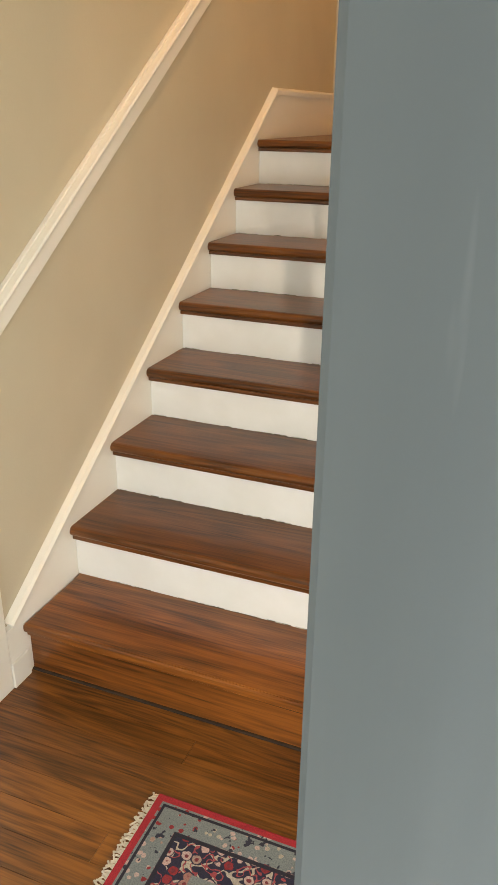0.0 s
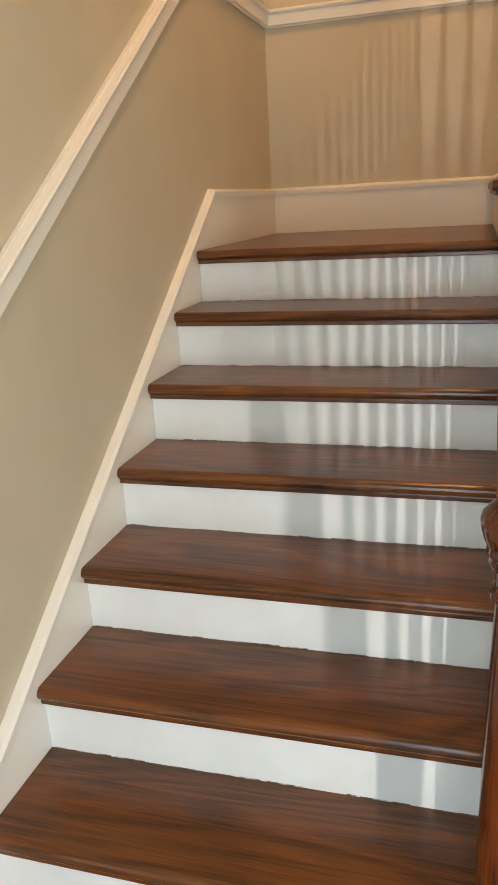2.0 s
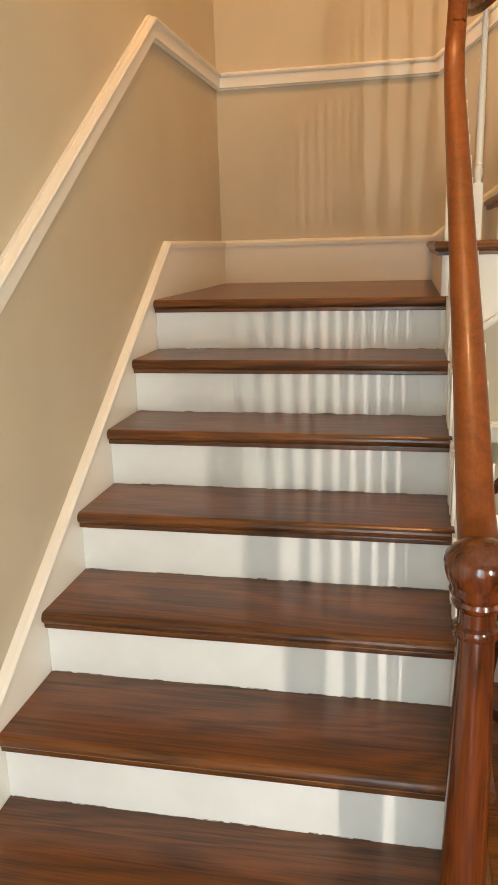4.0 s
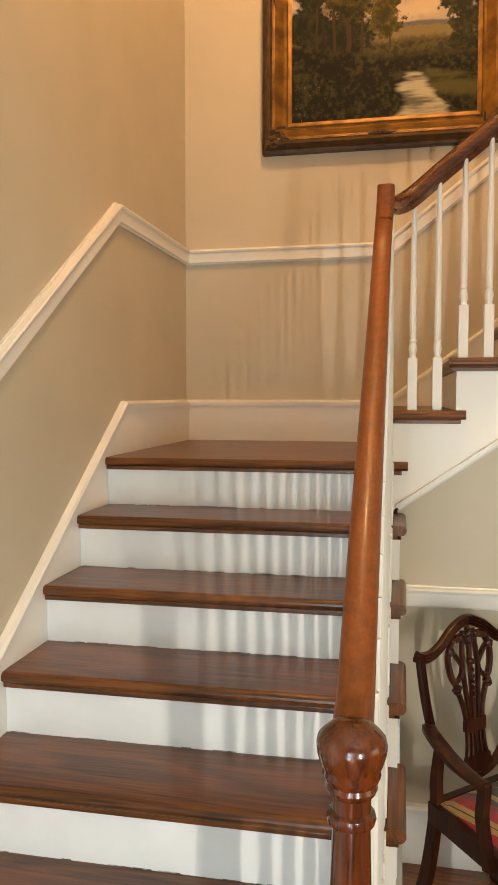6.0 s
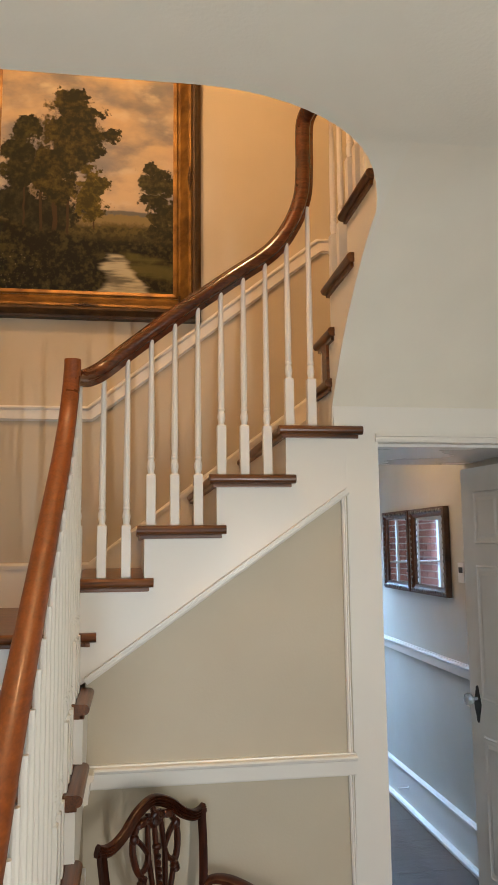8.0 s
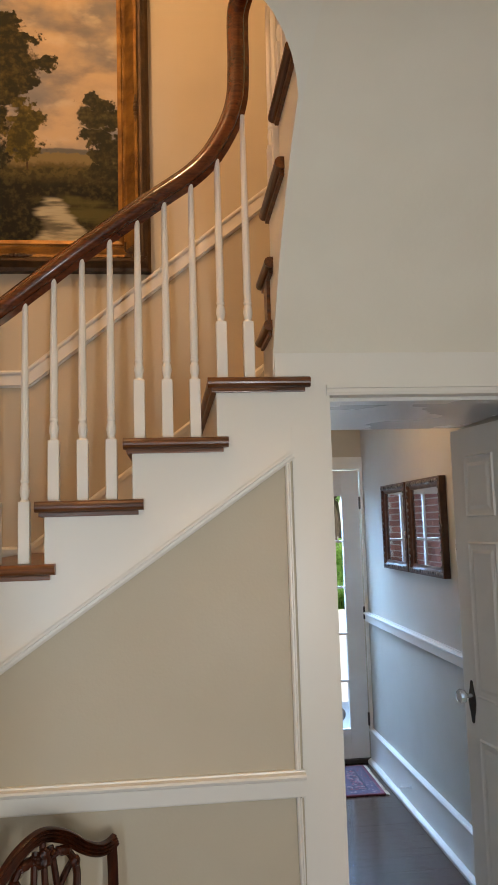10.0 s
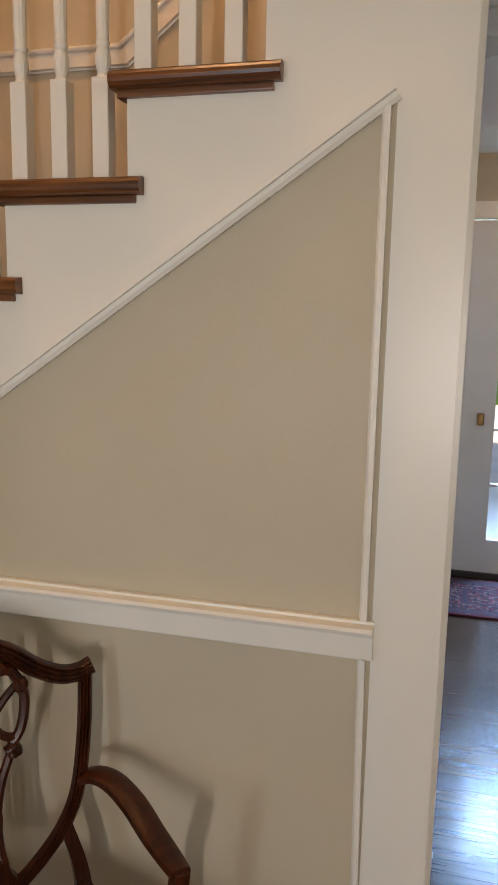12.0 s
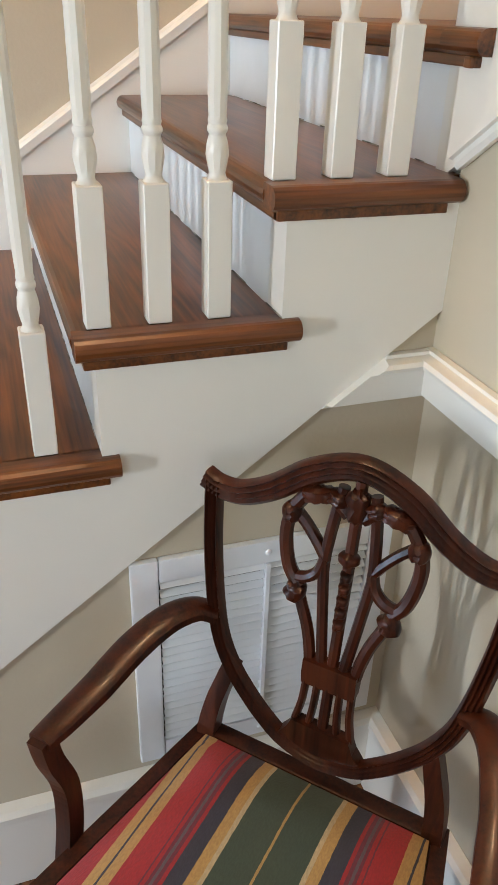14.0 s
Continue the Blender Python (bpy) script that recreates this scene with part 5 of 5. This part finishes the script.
part("door_handle", box(gx0 - 0.10, gx0 - 0.06, -0.05, -0.01, 0.93, 1.0, 0.01), BRASS, bd, "brass door handle")
seal, nt, sb_ = fresh("round_sticker", 0.5)
sb_.inputs["Base Color"].default_value = (0.55, 0.60, 0.66, 1)
bm = bmesh.new()
bmesh.ops.create_cone(bm, cap_ends=True, segments=24, radius1=0.055, radius2=0.055, depth=0.002, matrix=Matrix.Translation((2.83, 0.014, 0.335)) @ Matrix.Rotation(radians(90), 4, "X"))
part("sticker", bm, seal, bd, "round pale blue sticker on the glass")
bm = bmesh.new()
bmesh.ops.create_cone(bm, cap_ends=True, segments=20, radius1=0.026, radius2=0.026, depth=0.002, matrix=Matrix.Translation((2.83, 0.011, 0.335)) @ Matrix.Rotation(radians(90), 4, "X"))
part("sticker_mark", bm, mat("sticker_red", (0.35, 0.05, 0.04), 0.5), bd)
tagged(part("threshold", box(bx0 - 0.06, bx1 + 0.02, YD - 0.01, YD + 0.15, 0, 0.028, 0.004), IRON), "dark metal door threshold", "threshold", **S)

# six-panel inner door, open into the hall
hx, hy, ex, ey = DX1 - 0.004, YS + 0.145, 2.885, 2.88
ang = math.degrees(math.atan2(ey - hy, ex - hx))
dl = math.hypot(ex - hx, ey - hy)
hd = thing("inner_door", "open white six-panel door with a glass knob", "door", (hx, hy, 0), ang)
HD = mat("inner_door_paint", (0.76, 0.73, 0.68), 0.35, (0.73, 0.70, 0.65), 6, bump=0.05)
hd_leaf = part("leaf", box(0, dl, -0.002, 0.033, 0.012, 2.085, 0.002), HD, hd)
for c0, c1 in ((0.105, dl / 2 - 0.045), (dl / 2 + 0.045, dl - 0.105)):
    for z0, z1 in ((0.22, 0.84), (1.00, 1.62), (1.72, 1.97)):
        bm = bmesh.new()
        for y, s in ((0.033, 1),):
            rim = [(0.0, 0.0), (0.006, 0.007), (0.014, 0.004), (0.03, 0.003), (0.045, 0.008)]
            rings = []
            for a, b in rim:
                rings.append([bm.verts.new((x, y + b, z)) for x, z in ((c0 + a, z0 + a), (c1 - a, z0 + a), (c1 - a, z1 - a), (c0 + a, z1 - a))])
            for p, q in zip(rings, rings[1:]):
                for k in range(4):
                    bm.faces.new((p[k], p[(k + 1) % 4], q[(k + 1) % 4], q[k]))
            bm.faces.new(rings[-1])
        part("panel", bm, HD, hd_leaf)
kg, nt, kb = fresh("knob_glass", 0.03)
kb.inputs["Base Color"].default_value = (0.85, 0.9, 0.95, 1)
kb.inputs["Transmission Weight"].default_value = 0.7
for s, y0 in ((1, 0.033), (-1, -0.002)):
    pl = prism([(dl - 0.065 + 0.022 * math.cos(t) * (1 + 0.25 * math.cos(4 * t)), 0.975 + 0.085 * math.sin(t)) for t in [2 * math.pi * k / 20 for k in range(20)]], "y", y0, y0 + s * 0.004)
    pp = part("escutcheon", pl, IRON, hd, "dark shaped escutcheon plate")
    bm = lathe([(0.008, 0), (0.009, 0.02), (0.014, 0.026), (0.026, 0.034), (0.030, 0.046), (0.026, 0.058), (0.014, 0.062)], 10)
    bmesh.ops.rotate(bm, verts=bm.verts, cent=(0, 0, 0), matrix=Matrix.Rotation(radians(-90 * s), 3, "X"))
    bmesh.ops.translate(bm, verts=bm.verts, vec=(dl - 0.065, y0 + s * 0.004, 1.0))
    part("door_knob", bm, kg, pp, "faceted glass door knob")

# pictures on the hall wall, a silvered surface standing for their reflecting glass
mirror, nt, mb = fresh("picture_glass", 0.03)
mb.inputs["Base Color"].default_value = (0.62, 0.64, 0.67, 1)
mb.inputs["Metallic"].default_value = 1.0
FRD = mat("dark_frame_wood", (0.10, 0.042, 0.018), 0.35, (0.05, 0.02, 0.01), 18, bump=0.4, bscale=70)
FRS = mat("frame_silver_leaf", (0.28, 0.27, 0.25), 0.4, (0.06, 0.055, 0.05), 45, bump=0.6, bscale=120, metal=0.6)


def hall_frame(yc, zc, w, h):
    th = thing("wall_mirror", "silvered glass in a small carved dark wooden frame on the hall wall", "mirror", (XR - 0.002, yc, zc), -90, group="hall mirrors")
    part("silvered_front", box(-w + 0.05, w - 0.05, -0.016, -0.010, -h + 0.05, h - 0.05), mirror, th, "silvered surface standing for reflecting picture glass")
    fr_ = frame_of(w - 0.055, h - 0.055, [(0, 0.014), (0.004, 0.022), (0.016, 0.024), (0.036, 0.038), (0.055, 0.036), (0.055, 0.0)], FRD, th, "frame")
    bm = bmesh.new()
    rr = random.Random(9)
    for sz in (-1, 1):
        for k in range(16):
            x = -w + 0.02 + (2 * w - 0.04) * k / 15
            bmesh.ops.create_icosphere(bm, subdivisions=1, radius=0.013, matrix=Matrix.Translation((x, -0.036, sz * (h - 0.020))) @ Matrix.Diagonal((1, 0.6, 1, 1)))
        for k in range(14):
            z = -h + 0.02 + (2 * h - 0.04) * k / 13
            bmesh.ops.create_icosphere(bm, subdivisions=1, radius=0.011, matrix=Matrix.Translation((sz * (w - 0.020), -0.036, z)) @ Matrix.Diagonal((1, 0.6, 1, 1)))
    part("frame_carving", bm, FRS, fr_, "carved silvered leaf edge", smooth=True)


hall_frame(4.405, 1.675, 0.255, 0.265)
hall_frame(3.835, 1.675, 0.285, 0.265)
tst = thing("thermostat", "small white plastic thermostat on the hall wall", "thermostat", (XR - 0.001, 3.36, 1.56))
part("housing", box(-0.028, 0, -0.04, 0.04, -0.055, 0.055, 0.006), PLASTIC, tst)
part("display", box(-0.030, -0.027, -0.024, 0.024, 0.0, 0.03), DARK, tst)
ds = thing("door_stop", "small metal door stop on the hall skirting", "door stop", (XR - 0.022, 4.35, 0.13), 0)
bm = lathe([(0.012, 0), (0.012, 0.006), (0.005, 0.008), (0.005, 0.055), (0.009, 0.057), (0.009, 0.07)], 10)
bmesh.ops.rotate(bm, verts=bm.verts, cent=(0, 0, 0), matrix=Matrix.Rotation(radians(-90), 3, "Y"))
part("stem", bm, PLASTIC, ds, smooth=True)
# upper landing lamp: a plain ceiling pendant
pl = thing("pendant_lamp", "plain hanging lamp over the upper landing", "lamp", (1.05, 1.50, 4.72))
part("cord", lathe([(0.004, 0.16), (0.004, TOP - 4.72)], 6), IRON, pl)
part("shade", lathe([(0.10, 0.13), (0.16, 0.16), (0.03, 0.20)], 20), BRASS, pl)


# ---- outside, seen through the back door ----
GRASS = mat("lawn", (0.06, 0.11, 0.022), 0.9, (0.10, 0.15, 0.03), 8, bump=0.5, bscale=40)
CONC = mat("concrete", (0.62, 0.60, 0.57), 0.85, (0.55, 0.53, 0.50), 3, bump=0.2, bscale=60)
LEAF = mat("leaf_green", (0.12, 0.25, 0.04), 0.5, (0.21, 0.34, 0.07), 9, object_random=0.15)
LEAFD = mat("leaf_fresh", (0.12, 0.25, 0.11), 0.5, (0.20, 0.34, 0.16), 6)
for lm in (LEAF, LEAFD):
    # leaves let some light through
    lt = lm.node_tree
    pbs = lt.nodes["Principled BSDF"]
    tr, mx = lt.nodes.new("ShaderNodeBsdfTranslucent"), lt.nodes.new("ShaderNodeMixShader")
    mx.inputs[0].default_value = 0.45
    tr.inputs["Color"].default_value = (0.50, 0.78, 0.26, 1)
    lt.links.new(pbs.outputs[0], mx.inputs[1])
    lt.links.new(tr.outputs[0], mx.inputs[2])
    lt.links.new(mx.outputs[0], lt.nodes["Material Output"].inputs[0])
BARK = mat("bark", (0.10, 0.075, 0.055), 0.9, (0.06, 0.045, 0.035), 20, bump=0.6, bscale=30)
BRICK = mat("brick_red", (0.27, 0.085, 0.055), 0.85, (0.20, 0.065, 0.045), 12, bump=0.3, object_random=0.2)
MORTAR = mat("mortar", (0.45, 0.41, 0.36), 0.9)
gm = bmesh.new()
bmesh.ops.create_grid(gm, x_segments=4, y_segments=4, size=400, matrix=Matrix.Translation((0, 0, -0.16)))
tagged(part("ground", gm, GRASS), "mown lawn reaching the distance", "ground", kind="structure")
tagged(part("pavement", box(-3.0, 14.0, YD + 0.16, 15.6, -0.3, -0.10), CONC), "pale concrete driveway behind the house", "driveway", kind="structure")
tagged(part("pavement", box(0.4, 2.6, YF - 3.0, YF - 0.15, -0.3, -0.04), CONC), "concrete front step", "step", kind="structure")


def blades(name, label, cx, cy_, n, hgt, spread, seed, cat="plant", group=""):
    """A clump of long arching leaves."""
    rr = random.Random(seed)
    th = thing(name, label, cat, (cx, cy_, -0.16), group=group)
    bm = bmesh.new()
    for k in range(n):
        a = rr.uniform(0, 2 * math.pi)
        r0 = rr.uniform(0, spread * 0.4)
        l, hh, w = rr.uniform(0.5, 1) * spread, rr.uniform(0.6, 1) * hgt, rr.uniform(0.012, 0.022)
        d = Vector((math.cos(a), math.sin(a), 0))
        s = Vector((-d.y, d.x, 0)) * w
        prev = None
        for i in range(5):
            t = i / 4
            p = d * (r0 + l * t * t) + Vector((0, 0, hh * (1.6 * t - 0.9 * t * t)))
            k_ = 1 - 0.9 * t * t
            cur = (bm.verts.new(p - s * k_), bm.verts.new(p + s * k_))
            if prev:
                bm.faces.new((prev[0], prev[1], cur[1], cur[0]))
            prev = cur
    part("leaves", bm, LEAF, th, recalc=False)
    return th


rr = random.Random(12)
first = blades("daylily", "arching green daylily clump beside the driveway", 0, 0, 260, 0.75, 0.55, 2, group="daylilies along the driveway")
first.matrix_world = pose(3.5, 16.0, -0.16)
for k in range(36):
    copy_thing(first, pose(1.6 + (k % 12) * 0.5 + rr.uniform(-0.12, 0.12), 15.95 + (k // 12) * 0.55 + rr.uniform(-0.15, 0.15), -0.16, 0, 0, rr.uniform(0, 360)))


def leaf_cloud(bm, c, r, n, rr, size):
    for k in range(n):
        while True:
            p = Vector((rr.uniform(-1, 1), rr.uniform(-1, 1), rr.uniform(-1, 1)))
            if 0.25 < p.length < 1:
                break
        q = Vector(c) + Vector((p.x * r[0], p.y * r[1], p.z * r[2]))
        rot = Euler((rr.uniform(0, 6), rr.uniform(0, 6), rr.uniform(0, 6))).to_matrix()
        s = size * rr.uniform(0.6, 1.3)
        vs = [bm.verts.new(q + rot @ Vector(v)) for v in ((-s, 0, 0), (0, -s * 0.5, 0), (s, 0, s * 0.2), (0, s * 0.5, 0))]
        bm.faces.new(vs)


def tree(x, y, h, crown, seed, label, n=1500, size=0.11):
    rr = random.Random(seed)
    th = thing("tree", label, "tree", (x, y, -0.16))
    bm = sweep(spline([(0, 0, 0), (0.05, 0.03, h * 0.3), (-0.05, 0.0, h * 0.6), (0.05, 0, h * 0.9)], 5), ring_profile(0.16, 0.16, 9), (1, 0, 0), scale=lambda t: 1.1 - 0.85 * t)
    for k in range(7):
        a, z = rr.uniform(0, 6.3), h * rr.uniform(0.35, 0.75)
        d = crown * rr.uniform(0.4, 0.8)
        sweep([(0, 0, z), (math.cos(a) * d * 0.5, math.sin(a) * d * 0.5, z + d * 0.35), (math.cos(a) * d, math.sin(a) * d, z + d * 0.6)], ring_profile(0.05, 0.05, 6), (0.3, 0.2, 1), bm=bm, scale=lambda t: 1 - 0.75 * t)
    part("trunk", bm, BARK, th)
    bm = bmesh.new()
    for k in range(9):
        a = rr.uniform(0, 6.3)
        d = crown * rr.uniform(0.1, 0.7)
        c = (math.cos(a) * d, math.sin(a) * d, h * rr.uniform(0.45, 1.0))
        leaf_cloud(bm, c, (crown * 0.45, crown * 0.45, crown * 0.32), n // 9, rr, size)
    part("crown", bm, LEAFD, th, recalc=False)


def shrub(x, y, r, h, seed):
    rr = random.Random(seed)
    th = thing("shrub", "leafy green garden shrub behind the flower bed", "shrub", (x, y, -0.16), group="garden shrubs")
    bm = bmesh.new()
    for k in range(6):
        a = rr.uniform(0, 6.3)
        sweep([(0, 0, 0), (math.cos(a) * r * 0.3, math.sin(a) * r * 0.3, h * 0.4), (math.cos(a) * r * 0.5, math.sin(a) * r * 0.5, h * 0.8)], ring_profile(0.025, 0.025, 5), (0.2, 0.3, 1), bm=bm)
    part("stems", bm, BARK, th)
    bm = bmesh.new()
    for k in range(7):
        a, d = rr.uniform(0, 6.3), r * rr.uniform(0.1, 0.6)
        leaf_cloud(bm, (math.cos(a) * d, math.sin(a) * d, h * rr.uniform(0.3, 0.85)), (r * 0.55, r * 0.55, h * 0.28), 260, rr, 0.075)
    part("foliage", bm, LEAF, th, recalc=False)


for k in range(8):
    shrub(2.2 + k * 0.85, 19.4 + (k % 3) * 0.9, 0.75, 0.8 + 0.7 * (k * 7 % 4) / 3, 40 + k)
tree(3.0, 24, 4.8, 2.2, 1, "leafy garden tree with a broad green crown", 2300, 0.12)
tree(5.3, 25, 4.4, 2.1, 2, "leafy garden tree beside the fence", 2300, 0.12)
tree(7.6, 27, 6.0, 2.6, 3, "tall leafy tree beyond the fence", 2300, 0.14)
tree(4.4, 33, 7.0, 3.2, 4, "tall leafy tree behind the garden", 2600, 0.16)
tree(1.2, 31, 6.5, 3.0, 5, "tall leafy tree behind the garden", 2300, 0.16)
PICKET = mat("weathered_picket", (0.34, 0.35, 0.34), 0.7, (0.26, 0.27, 0.26), 10)
fence = thing("picket_fence", "pale grey picket fence at the end of the garden", "fence", (3.5, 26.5, -0.16))
for k in range(70):
    x = -3 + k * 0.16
    part("picket", box(x - 0.02, x + 0.02, -0.012, 0.012, 0, 1.35), PICKET, fence)
for z in (0.25, 1.1):
    part("fence_rail", box(-3, 8.2, -0.02, 0.02, z - 0.02, z + 0.02), PICKET, fence)
# brick wing of the house beside the drive
wing = thing("brick_wing", "red brick wing of the house beside the driveway", "building", (0, 0, 0))
part("mortar_core", box(0.9, 1.935, YD + 0.17, 8.6, -0.15, 2.9), MORTAR, wing)
bmsh = bpy.data.meshes.new("brick")
bb = box(-0.005, 0.006, -0.1, 0.1, -0.028, 0.028)
bb.to_mesh(bmsh)
bb.free()
bmsh.materials.append(BRICK)
for j in range(28):
    for i in range(10):
        y = YD + 1.0 + i * 0.212 + (0.106 if j % 2 else 0)
        o = new("brick", bmsh)
        o.parent = wing
        o.matrix_basis = pose(1.940, y, 0.25 + j * 0.068)
part("roof", prism([(YD + 0.16, 2.9), (8.75, 2.9), (8.75, 3.05), (YD + 0.16, 3.05)], "x", 0.8, 2.05), IRON, wing)

# ---- floor boards, last ----
planks(floor, 0.0, XE + 0.1, YF, YS, 0.083, FLOORW, 21)
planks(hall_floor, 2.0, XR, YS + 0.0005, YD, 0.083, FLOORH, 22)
